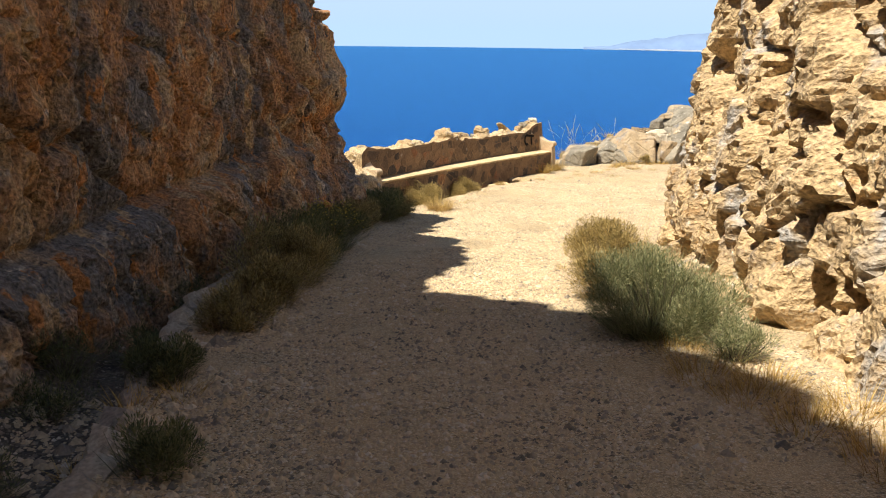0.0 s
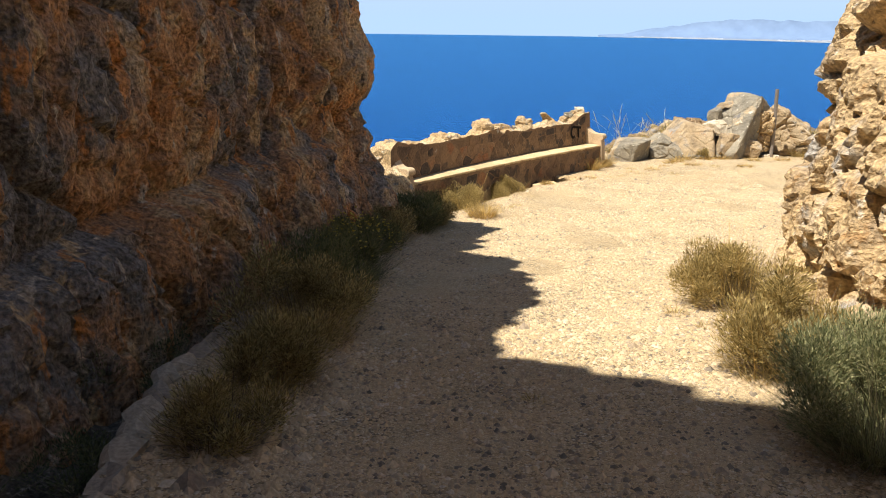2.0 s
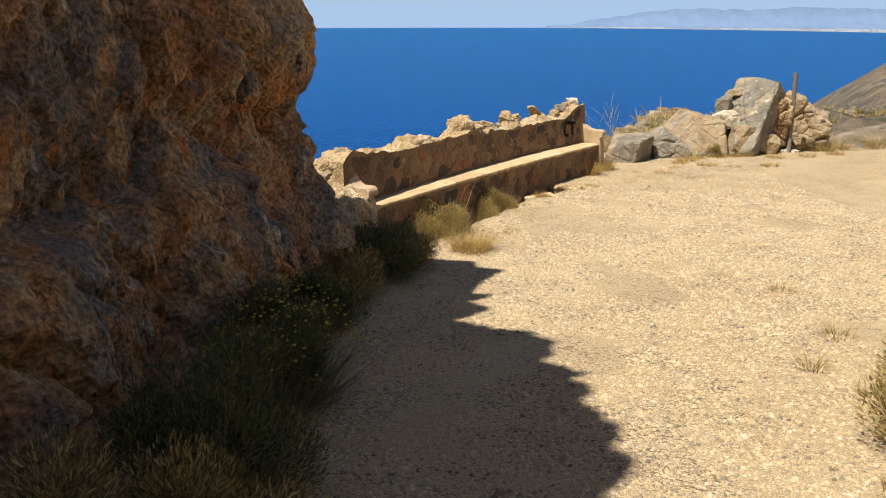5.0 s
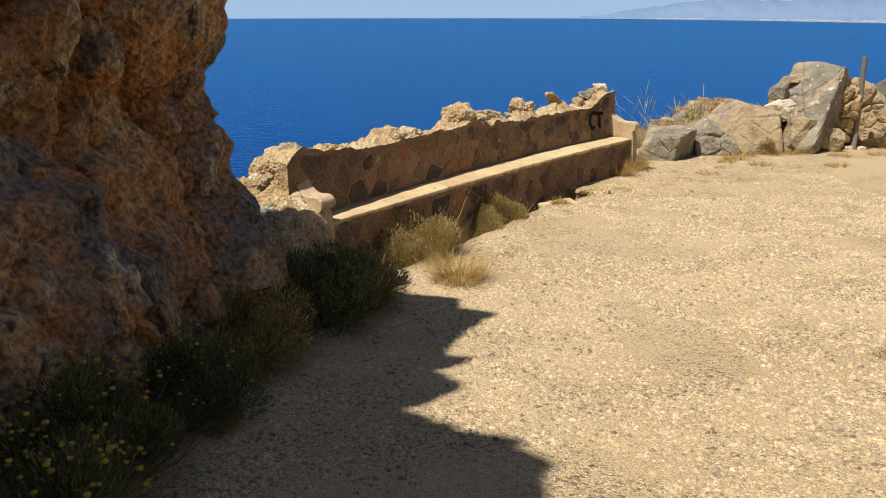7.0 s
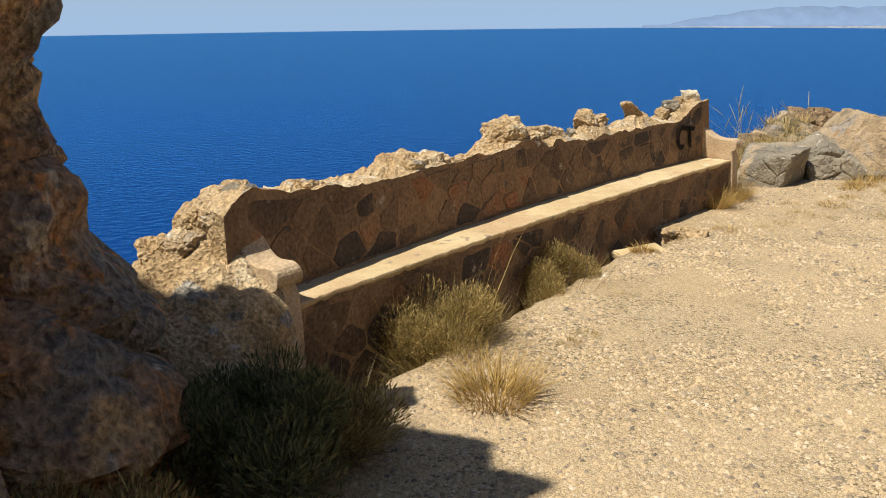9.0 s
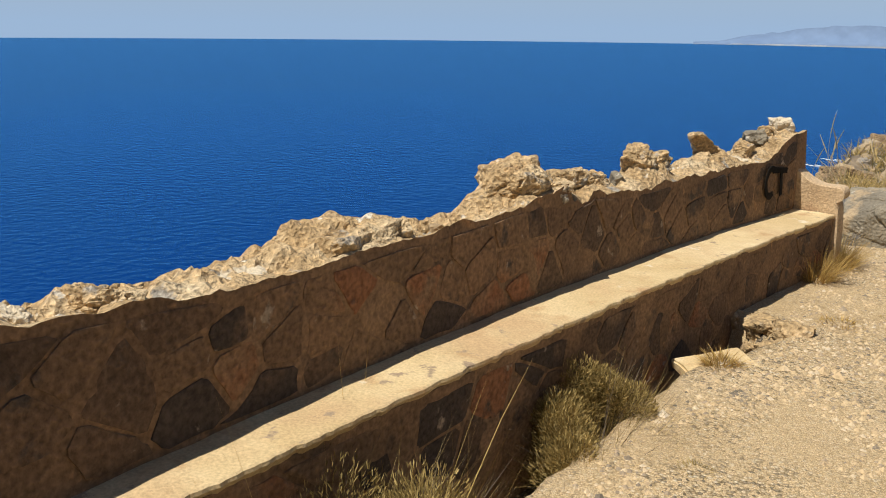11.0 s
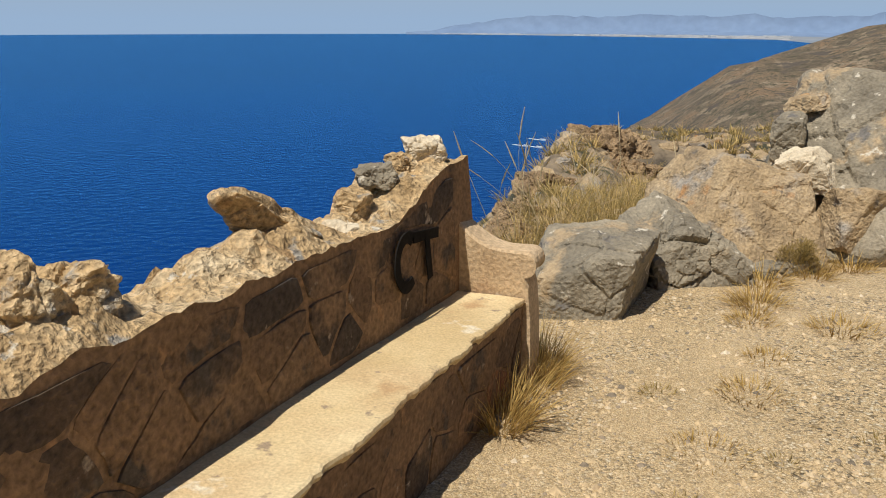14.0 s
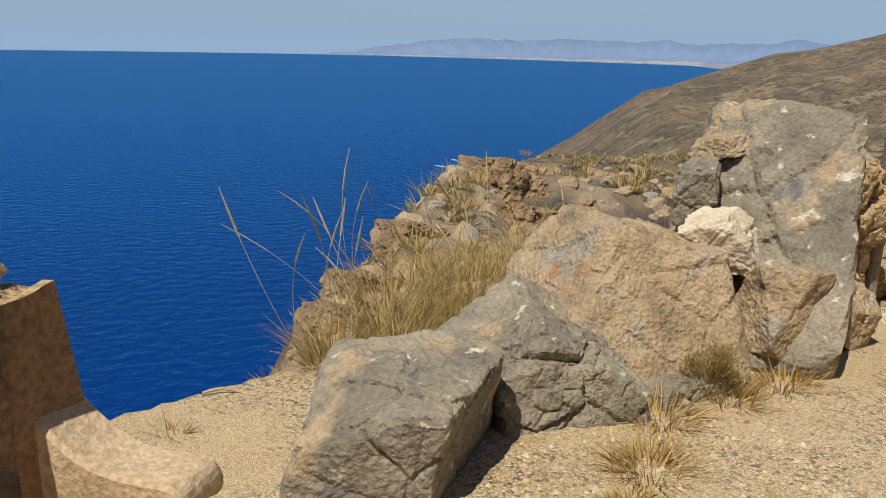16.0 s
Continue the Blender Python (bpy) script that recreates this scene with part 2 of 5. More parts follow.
def beside(x, y, line):
    """Signed distance from a line of points, positive on its right."""
    best = np.full(np.shape(x), 1e9)
    sign = np.ones(np.shape(x))
    for (ax, ay), (bx, by) in zip(line, line[1:]):
        dx, dy = bx - ax, by - ay
        k = np.clip(((x - ax) * dx + (y - ay) * dy) / (dx * dx + dy * dy), 0, 1)
        px, py = x - ax - k * dx, y - ay - k * dy
        d = np.hypot(px, py)
        s = np.where(dx * py - dy * px < 0, 1.0, -1.0)
        nearer = d < best
        best, sign = np.where(nearer, d, best), np.where(nearer, s, sign)
    return best * sign


def wave(x, y, size, seed=0):
    """Smooth value noise, about -1 to 1."""
    x, y = np.asarray(x, float) / size + seed * 17.3, np.asarray(y, float) / size - seed * 9.7
    i, j = np.floor(x), np.floor(y)
    u, v = x - i, y - j
    u, v = u * u * (3 - 2 * u), v * v * (3 - 2 * v)

    def h(a, b):
        s = np.sin(a * 127.1 + b * 311.7 + seed * 74.7) * 43758.5453
        return 2 * (s - np.floor(s)) - 1
    return (h(i, j) * (1 - u) + h(i + 1, j) * u) * (1 - v) + (h(i, j + 1) * (1 - u) + h(i + 1, j + 1) * u) * v


def land(x, y):
    x, y = np.asarray(x, float), np.asarray(y, float)
    flat = lane_height(y) + 0.02 * wave(x, y, 1.7, 1) + 0.008 * wave(x, y, 0.35, 2)
    far = np.hypot(x - 1, y - 12)
    # crown of the lane, verges and banks under the two cliffs
    flat = flat + np.clip(-2.3 - x, 0, 1.2) * 0.5 * (y < 13.4) * (y > -20)
    flat = flat + np.clip(-3.9 - x - np.clip(y - 9, 0, 9) * 0.2, 0, 60) * 0.8 * np.clip((12.4 - y) / 3, 0, 1)
    flat = flat + np.clip(x - 3.6 - np.clip(y - 8, 0, 40) * 0.9, 0, 60) * 0.7 * np.clip((11 - y) / 3, 0, 1)
    # open drain along the foot of the cliff and the bench
    into = -beside(x, y, DRAIN)
    flat = flat - (0.30 + 0.32 * np.clip((y - 16.2) / 0.8, 0, 1)) * np.clip(into / 0.07, 0, 1) * np.clip((2.2 - into) / 1.0, 0, 1) * (y < 17.9) * (y > -20)
    edge = beside(x, y, RIM)
    rough = (0.45 * wave(x, y, 2.6, 3) + 0.25 * wave(x, y, 1.1, 4) + 0.12 * wave(x, y, 0.5, 14) - 0.1) * np.clip((np.hypot(x - 2, y - 18) - 3.5) / 6, 0, 1)
    shelf = flat + rough * np.clip((y - 20.5) / 4, 0, 1)
    drop = np.clip(-edge, 0, 200)
    cliff = shelf - drop * (1.35 + 0.25 * wave(x, y, 6, 5)) - 0.05 * np.clip(drop, 0, 1) + wave(x, y, 4, 6) * np.clip(drop / 6, 0, 1) * 1.2
    site = cliff - np.clip(far - 55, 0, 400) * 0.55
    inland = beside(x, y, COAST)
    hill = -82 + (0.6 * np.clip(inland, -40, 90) + 0.22 * np.clip(inland - 90, 0, 150)) * (1 + 0.12 * wave(x, y, 90, 7)) + np.clip(inland, 0, 80) / 80 * (9 * wave(x, y, 120, 8) + 5 * wave(x, y, 45, 9) + 2.0 * wave(x, y, 16, 10))
    hill = hill - np.clip(260 - far, 0, 260) * 0.085
    return np.maximum(site, np.maximum(hill, -84))


def ground_z(x, y):
    return float(land(np.array([x]), np.array([y]))[0])


def spaced(centre, fine, half, reach, growth=1.075):
    out, step, v = [], fine, 0.0
    while v < half:
        out.append(v)
        v += fine
    while v < reach:
        out.append(v)
        step = min(step * growth, 45)
        v += step
    out.append(reach)
    return np.array([centre - a for a in out[:0:-1]] + [centre + a for a in out])


gx, gy = spaced(1.0, 0.055, 5.2, 1900), spaced(12.0, 0.07, 12, 1900)
GX, GY = np.meshgrid(gx, gy, indexing="ij")
GZ = land(GX, GY)
ground = new("ground", from_arrays("ground", np.stack([GX.ravel(), GY.ravel(), GZ.ravel()], 1), grid_faces(len(gx), len(gy)), [M_GROUND, M_SCRUB, M_DRAIN_BED], True))
tagged(ground, "pale ochre gravel lane and dry brown hillside falling to the sea", "ground", kind="structure")
fc = grid_faces(len(gx), len(gy))
mid = np.stack([GX.ravel()[fc].mean(1), GY.ravel()[fc].mean(1)], 1)
wild = (beside(mid[:, 0], mid[:, 1], RIM) < -0.25) | (mid[:, 1] > 22.5 + 0.6 * wave(mid[:, 0], mid[:, 1], 1.1, 3)) | (np.abs(mid[:, 0]) > 30)
# the drain bed is coloured darker than the lane, with a wavering edge
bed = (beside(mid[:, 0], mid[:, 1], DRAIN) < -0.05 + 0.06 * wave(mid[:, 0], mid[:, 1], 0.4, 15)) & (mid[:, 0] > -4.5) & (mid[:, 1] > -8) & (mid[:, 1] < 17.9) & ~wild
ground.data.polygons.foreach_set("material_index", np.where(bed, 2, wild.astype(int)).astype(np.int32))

# sea
M_SEA = bpy.data.materials.new("deep_blue_sea")
M_SEA.use_nodes = True
sn, sl = M_SEA.node_tree.nodes, M_SEA.node_tree.links.new
sn.remove(sn["Principled BSDF"])
s_body, s_gloss = sn.new("ShaderNodeBsdfDiffuse"), sn.new("ShaderNodeBsdfGlossy")
s_gloss.inputs["Color"].default_value, s_gloss.inputs["Roughness"].default_value = (0.20, 0.585, 1.0, 1), 0.25
s_fres, s_amount, s_mix = sn.new("ShaderNodeFresnel"), sn.new("ShaderNodeMath"), sn.new("ShaderNodeMixShader")
s_fres.inputs["IOR"].default_value = 1.33
s_amount.operation = "MULTIPLY"
s_amount.inputs[1].default_value = 1.0
sl(s_fres.outputs[0], s_amount.inputs[0])
sl(s_amount.outputs[0], s_mix.inputs[0])
sl(s_body.outputs[0], s_mix.inputs[1])
sl(s_gloss.outputs[0], s_mix.inputs[2])
sl(s_mix.outputs[0], sn["Material Output"].inputs[0])
sco = sn.new("ShaderNodeTexCoord")
sbig = sn.new("ShaderNodeTexNoise")
sbig.inputs["Scale"].default_value, sbig.inputs["Detail"].default_value = 0.004, 6
sl(sco.outputs["Object"], sbig.inputs[0])
scol = ramp(M_SEA.node_tree, [(0.3, (0.0006, 0.0245, 0.142)), (0.7, (0.0008, 0.031, 0.168))])
sl(sbig.outputs[0], scol.inputs[0])
sl(scol.outputs[0], s_body.inputs["Color"])
swv = sn.new("ShaderNodeTexNoise")
swv.inputs["Scale"].default_value, swv.inputs["Detail"].default_value = 0.22, 8
sl(sco.outputs["Object"], swv.inputs[0])
sbp = sn.new("ShaderNodeBump")
sbp.inputs["Strength"].default_value, sbp.inputs["Distance"].default_value = 1.0, 1.1
sl(swv.outputs[0], sbp.inputs["Height"])
for node in (s_gloss, s_fres):
    sl(sbp.outputs[0], node.inputs["Normal"])
bm = bmesh.new()
bmesh.ops.create_circle(bm, cap_ends=True, segments=160, radius=4820)
sea = new("sea", link_mesh("sea", bm, M_SEA))
sea.location = (0, 0, -80)
tagged(sea, "calm deep blue sea under a clear sky", "sea", kind="structure")


# ---- rock ----
def blocks(p, scale, seed, jag):
    """Offset of blocky rock: each cell steps in or out, with dark cracks between."""
    d, pts = noise.voronoi(p * scale + Vector((seed, seed * 2.1, -seed)))
    return noise.noise(pts[0] * 5.3 + Vector((seed, 0, 0))) * jag - jag * 0.9 * max(0.0, 1 - (d[1] - d[0]) / 0.10)


def cliff(name, mat, plan, top, profile, relief, label, s_step, z_low=-2.2, z_fine=2.6, z_step=0.045, seed=0.0, back=5.0):
    """A rock wall along a plan line (its free side on the right of the line's direction when relief is positive)."""
    pts = [Vector((*p, 0)) for p in plan]
    run = [0.0]
    for a, b in zip(pts, pts[1:]):
        run.append(run[-1] + (b - a).length)
    s_all = []
    s = 0.0
    while s < run[-1]:
        s_all.append(s)
        x, y = np.interp(s, run, [p.x for p in pts]), np.interp(s, run, [p.y for p in pts])
        s += s_step if 2.0 < y < 14.6 and abs(x) < 4.2 else s_step * 6
    s_all.append(run[-1])
    z_all = list(np.arange(z_low, z_fine, z_step)) + [z_fine + k for k in np.arange(0, 1.0001, 0.05)]
    verts, nv = [], None
    xs, ys = [p.x for p in pts], [p.y for p in pts]
    for s in s_all:
        c = Vector((np.interp(s, run, xs), np.interp(s, run, ys), 0))
        e = 0.5
        a = Vector((np.interp(s - e, run, xs), np.interp(s - e, run, ys), 0))
        b = Vector((np.interp(s + e, run, xs), np.interp(s + e, run, ys), 0))
        t = (b - a).normalized()
        n = Vector((t.y, -t.x, 0))
        h = top(c.x, c.y)
        col = []
        for k, z in enumerate(z_all):
            if z >= z_fine - 1e-6:
                z = z_fine + (z - z_fine) * (h - z_fine)
            q = c + Vector((0, 0, z))
            col.append(q + n * (profile(c.y, z) + relief(q, seed)))
        last = col[-1]
        deep = 0.06 if n.y > 0.45 else 1.0
        rise = 1.0 if c.x > 0 else float(np.interp(c.y, [10.8, 11.8], [1.0, 0.1]))
        for i, d in enumerate((0.5, 1.3, 2.6, back)):
            q = last - n * d * deep
            q.z += (0.25 * i + 0.5 * noise.noise(q * 0.8)) * rise
            col.append(q)
        q = col[-1].copy()
        q.z = z_low - 1
        col.append(q)
        nv = len(col)
        verts += col
    ob = new(name, from_arrays(name, verts, grid_faces(len(s_all), nv), mat))
    return tagged(ob, label, "cliff", kind="structure")


def relief_red(q, seed):
    p = Vector((q.x, q.y, q.z * 0.6 + q.y * 0.12))
    return (0.20 * noise.noise(p * 0.55 + Vector((seed, 3, 1))) + blocks(p, 1.15, seed, 0.17) + blocks(p, 3.3, seed + 4, 0.075) + blocks(p, 7.0, seed + 9, 0.03) + 0.07 * noise.noise(p * 3.6) + 0.05 * (0.3 - abs(noise.noise(p * 6.5)))
            + 0.03 * noise.noise(p * 12) + 0.014 * noise.noise(p * 26))


def relief_tan(q, seed):
    p = Vector((q.x, q.y, q.z))
    pit = max(0.0, noise.noise(p * 1.9 + Vector((seed, 9, 2))) - 0.20) + 0.5 * max(0.0, noise.noise(p * 4.3 + Vector((seed, 2, 7))) - 0.25)
    return (0.18 * noise.noise(p * 0.7 + Vector((seed, 1, 8))) + blocks(p, 1.3, seed, 0.20) + blocks(p, 3.6, seed + 7, 0.05) + 0.06 * noise.noise(p * 4) + 0.03 * (0.3 - abs(noise.noise(p * 9)))
            + 0.03 * noise.noise(p * 15) + 0.012 * noise.noise(p * 30) - 0.75 * pit)


def red_top(x, y):
    return float(np.interp(y, [-20, -1.2, -0.2, 1.1, 2.4, 3.3, 4.0, 4.65, 6.0, 6.8, 7.2, 9.6, 10.4, 11.2, 11.8, 12.1, 13.0], [16.5, 13.6, 12.8, 11.6, 10.3, 8.8, 7.4, 6.8, 7.4, 6.5, 6.7, 5.2, 5.1, 4.2, 2.8, 1.7, 1.6])) + (0.45 * noise.noise(Vector((x, y * 1.7, 3))) + 0.3 * noise.noise(Vector((x, y * 4.5, 5)))) * float(np.interp(y, [10.9, 12.1], [1.0, 0.25]))


def red_profile(y, z):
    base = np.interp(z, [-2, -0.85, -0.6, -0.42, -0.2, 0.1, 0.43, 0.78, 1.1, 1.6, 2.5], [0.85, 0.52, 0.42, 0.26, 0.26, 0.12, 0.25, 0.29, 0.08, -0.04, -0.12])
    return float(base * np.clip((y - 9.5) / 3, 0, 1) + (1 - np.clip((y - 9.5) / 3, 0, 1)) * np.interp(z, [-1.5, -0.6, -0.3, -0.18, -0.1, 0.05, 0.5, 2.5], [0.55, 0.40, 0.34, 0.24, -0.06, 0.02, 0.03, -0.1]))


cliff("cliff_left", M_CLIFF_RED, [(-3.4, -14), (-3.15, 0), (-2.85, 5), (-2.65, 7.5), (-2.4, 10), (-1.95, 11.5), (-1.55, 12.65), (-1.62, 12.85), (-2.2, 12.65), (-3.5, 12.2), (-6.0, 11.3), (-12, 9.5)],
      red_top, red_profile, relief_red, "shaded red-brown and grey weathered rock cliff above the lane", 0.05, z_fine=1.6)


def tan_top(x, y):
    return float(np.interp(y, [-20, 4, 8, 10.8], [8, 6, 4.2, 3.0])) + 0.5 * noise.noise(Vector((x, y * 1.3, 9)))


def tan_profile(y, z):
    return float(np.interp(z, [-1.5, -0.8, 0.0, 2.5], [0.3, 0.12, 0.0, -0.45]))


cliff("cliff_right", M_CLIFF_TAN, [(14, 15), (8, 12.6), (4.6, 11.4), (3.3, 10.9), (3.02, 10.3), (2.8, 9.2), (2.6, 8), (2.52, 6), (2.52, 3), (2.9, -2), (3.3, -14)],
      tan_top, tan_profile, relief_tan, "sunlit ochre conglomerate rock cliff beside the lane", 0.05, seed=5.0)


# ---- stone bench at the viewpoint ----
# s runs along the bench from its near end, n towards the lane, z up
BO, BU, BN = Vector((-0.83, 13.88, 0)), Vector((0.54, 0.8417, 0)), Vector((0.8417, -0.54, 0))
BENCH = 6.35


def seat_z(s):
    return -1.02 - 0.18 * s / 6.3


def front_n(s):
    return 0.0077 * s * s - 0.0298 * s - 0.0513


def back_n(s):
    return 0.0142 * s * s - 0.0876 * s - 0.2454 - 0.025


def on_bench(s, n, z):
    return BO + BU * s + BN * n + Vector((0, 0, z))


M_PLASTER = material("sun_bleached_seat_plaster", [(0.3, (0.520, 0.390, 0.206)), (0.5, (0.603, 0.470, 0.267)), (0.7, (0.686, 0.560, 0.344))], 2.2, 90, 0.2, bump=0.5, bump_size=0.008,
                     spots=[(1.3, 0.50, 0.64, (0.52, 0.37, 0.21)), (3.5, 0.58, 0.68, (0.48, 0.32, 0.17)), (9.0, 0.63, 0.68, (0.34, 0.26, 0.18)), (5.0, 0.64, 0.70, (0.70, 0.62, 0.47))])
M_MORTAR = material("brown_mortar", [(0.3, (0.171, 0.109, 0.065)), (0.5, (0.269, 0.170, 0.098)), (0.7, (0.368, 0.237, 0.137))], 3.0, 50, 0.4, bump=0.8, bump_size=0.012,
                    spots=[(4.0, 0.58, 0.68, (0.12, 0.085, 0.06)), (7.0, 0.62, 0.70, (0.42, 0.24, 0.12))])
M_RUBBLE = material("crumbled_mortar_core", [(0.3, (0.381, 0.264, 0.135)), (0.48, (0.582, 0.418, 0.229)), (0.62, (0.672, 0.528, 0.333)), (0.78, (0.762, 0.660, 0.478))], 4.0, 48, 0.5, bump=1.0, bump_size=0.035,
                    spots=[(6, 0.6, 0.66, (0.40, 0.37, 0.32)), (5, 0.63, 0.68, (0.46, 0.30, 0.15)), (9, 0.63, 0.67, (0.72, 0.66, 0.55))])
M_FACING = material("dark_facing_stone", [(0.12, (0.079, 0.060, 0.049)), (0.24, (0.135, 0.091, 0.061)), (0.45, (0.195, 0.124, 0.076)), (0.65, (0.243, 0.154, 0.089)), (0.82, (0.293, 0.180, 0.103)), (0.92, (0.311, 0.146, 0.073))], 1.8, 45, 0.45,
                    bump=0.9, bump_size=0.015, per_object=0.85, spots=[(2.5, 0.56, 0.66, (0.27, 0.175, 0.105)), (5.0, 0.58, 0.66, (0.10, 0.08, 0.065)), (9.0, 0.64, 0.70, (0.42, 0.34, 0.26))])
M_ARM = material("pinkish_arm_plaster", [(0.3, (0.47, 0.34, 0.21)), (0.6, (0.60, 0.46, 0.30))], 3, 60, 0.3, bump=0.7, bump_size=0.01, spots=[(2.5, 0.55, 0.66, (0.42, 0.29, 0.18)), (8, 0.62, 0.68, (0.66, 0.56, 0.42))])
M_PAINT = material("black_spray_paint", [(0.3, (0.012, 0.011, 0.011)), (0.7, (0.03, 0.027, 0.025))], 6, 60, 0.3, rough=0.95, bump=0.3, bump_size=0.004, spec=0.05)

bench = thing("stone_bench", "long curved masonry bench with crumbling rubble backrest", "bench", (0, 0, 0))

# height of the broken top edge along the wall
TOP = ((-0.35, -0.55), (-0.26, -0.48), (-0.12, -0.43), (-0.01, -0.47), (0.19, -0.51), (0.51, -0.54), (0.77, -0.58), (1.2, -0.59), (1.9, -0.60), (2.54, -0.60), (2.87, -0.56), (2.97, -0.56), (3.0, -0.66), (3.18, -0.68), (3.22, -0.63),
       (3.43, -0.66), (3.9, -0.71), (4.05, -0.68), (4.36, -0.70), (4.7, -0.72), (5.2, -0.71), (5.7, -0.74), (5.85, -0.69), (6.0, -0.60), (6.35, -0.57))


def wall_top(s):
    return float(np.interp(s, [p[0] for p in TOP], [p[1] for p in TOP]))


# crest of the rubble behind the broken edge
CREST = ((-0.35, -0.50), (-0.13, -0.44), (0.0, -0.46), (0.25, -0.53), (0.42, -0.49), (0.6, -0.55), (1.08, -0.57), (1.14, -0.53), (1.55, -0.53), (1.76, -0.59), (1.94, -0.64), (2.34, -0.63), (2.45, -0.56), (2.6, -0.52), (3.0, -0.54),
         (3.18, -0.58), (3.45, -0.61), (3.68, -0.64), (3.9, -0.64), (4.0, -0.57), (4.2, -0.57), (4.45, -0.68), (4.7, -0.66), (4.95, -0.61), (5.15, -0.61), (5.33, -0.66), (5.5, -0.71), (5.65, -0.68), (5.8, -0.63), (6.0, -0.57), (6.15, -0.54), (6.35, -0.55))


def crest(s):
    return float(np.interp(s, [p[0] for p in CREST], [p[1] for p in CREST]))


def sheet(bm, ss, ring):
    """Skins a closed ring of points along the bench, with end caps."""
    rows = [[bm.verts.new(q) for q in ring(s)] for s in ss]
    k = len(rows[0])
    for a, b in zip(rows, rows[1:]):
        for i in range(k):
            bm.faces.new((a[i], a[(i + 1) % k], b[(i + 1) % k], b[i]))
    bm.faces.new(rows[0][::-1])
    bm.faces.new(rows[-1])


def wall_ring(s):
    jag = on_bench(s, 0, 0)
    t = wall_top(s) + 0.022 * noise.noise(jag * 6) + 0.016 * noise.noise(jag * 19)
    b = back_n(s)
    out = []
    for i in range(9):
        z = -2.3 + (t + 2.3) * i / 8
        foot = 0.06 * max(0.0, (s - 5.9) / 0.41) * min(1.0, max(0.0, (t - z) / 0.45))
        q = on_bench(s + foot, b - 0.02 * (z + 1.2), z)
        out.append(q + BN * 0.010 * noise.noise(q * 5))
    for i in range(1, 15):
        w = 0.40 * i / 14
        q = on_bench(s, b - 0.02 - w, t)
        rag = 0.09 * noise.noise(q * 3.2) + 0.08 * noise.noise(q * 9) + 0.06 * noise.noise(q * 22) + blocks(q, 5, 2.0, 0.07) + blocks(q, 13, 6.0, 0.035)
        q.z += rag * 0.45 * min(1, i / 3) - 0.07 * (i / 14) ** 2 + (crest(s) - 0.02 - t) * math.sin(math.pi * min(1, i / 12.5)) ** 0.8
        out.append(q)
    for i in range(1, 7):
        q = on_bench(s, b - 0.42, t - 0.07 - (t + 2.3) * i / 6)
        out.append(q - BN * 0.05 * noise.noise(q * 4))
    return out


bm = bmesh.new()
sheet(bm, np.arange(-0.34, BENCH + 0.07, 0.03), wall_ring)
bmesh.ops.recalc_face_normals(bm, faces=bm.faces)
for f in bm.faces:
    f.material_index = 1 if (f.normal.z > 0.3 or f.normal.dot(BN) < 0.3) else 0
back_wall = part("back_wall", bm, [M_MORTAR, M_RUBBLE], bench, "brown mortared backrest wall, broken along the top")


def front_ring(s):
    f, z = front_n(s), seat_z(s)
    out = []
    for i in range(6):
        zz = -2.3 + (z - 0.03 + 2.3) * i / 5
        q = on_bench(s, f - 0.014 - 0.03 * (5 - i) / 5, zz)
        out.append(q + BN * 0.012 * noise.noise(q * 6))
    out.append(on_bench(s, back_n(s) + 0.02, z - 0.03))
    out.append(on_bench(s, back_n(s) + 0.02, -2.3))
    return out


bm = bmesh.new()
sheet(bm, np.arange(-0.16, BENCH + 0.03, 0.06), front_ring)
front_wall = part("front_wall", bm, M_MORTAR, bench, "brown mortared stone seat front")


def seat_ring(s):
    f, z = front_n(s), seat_z(s)
    b = back_n(s) - 0.02
    q0 = on_bench(s, 0, 0)
    chip = 0.008 * noise.noise(q0 * 3) + 0.015 * noise.noise(q0 * 9) + 0.013 * noise.noise(q0 * 24) - 0.05 * max(0.0, noise.noise(q0 * 5 + Vector((4, 1, 0))) - 0.35)
    f += chip
    out = [on_bench(s, b, z - 0.045), on_bench(s, f - 0.02, z - 0.045 + chip * 0.5), on_bench(s, f, z - 0.012), on_bench(s, f - 0.003, z), on_bench(s, f - 0.012, z + 0.004)]
    for k in (0.25, 0.5, 0.75, 1.0):
        n = (f - 0.012) * (1 - k) + b * k
        q = on_bench(s, n, z + 0.004)
        q.z += 0.006 * noise.noise(q * 3) + 0.003 * noise.noise(q * 11)
        out.append(q)
    return out


bm = bmesh.new()
sheet(bm, np.arange(-0.12, BENCH - 0.02, 0.03), seat_ring)
part("seat", bm, M_PLASTER, bench, "sun-bleached plastered seat top with chipped edge")


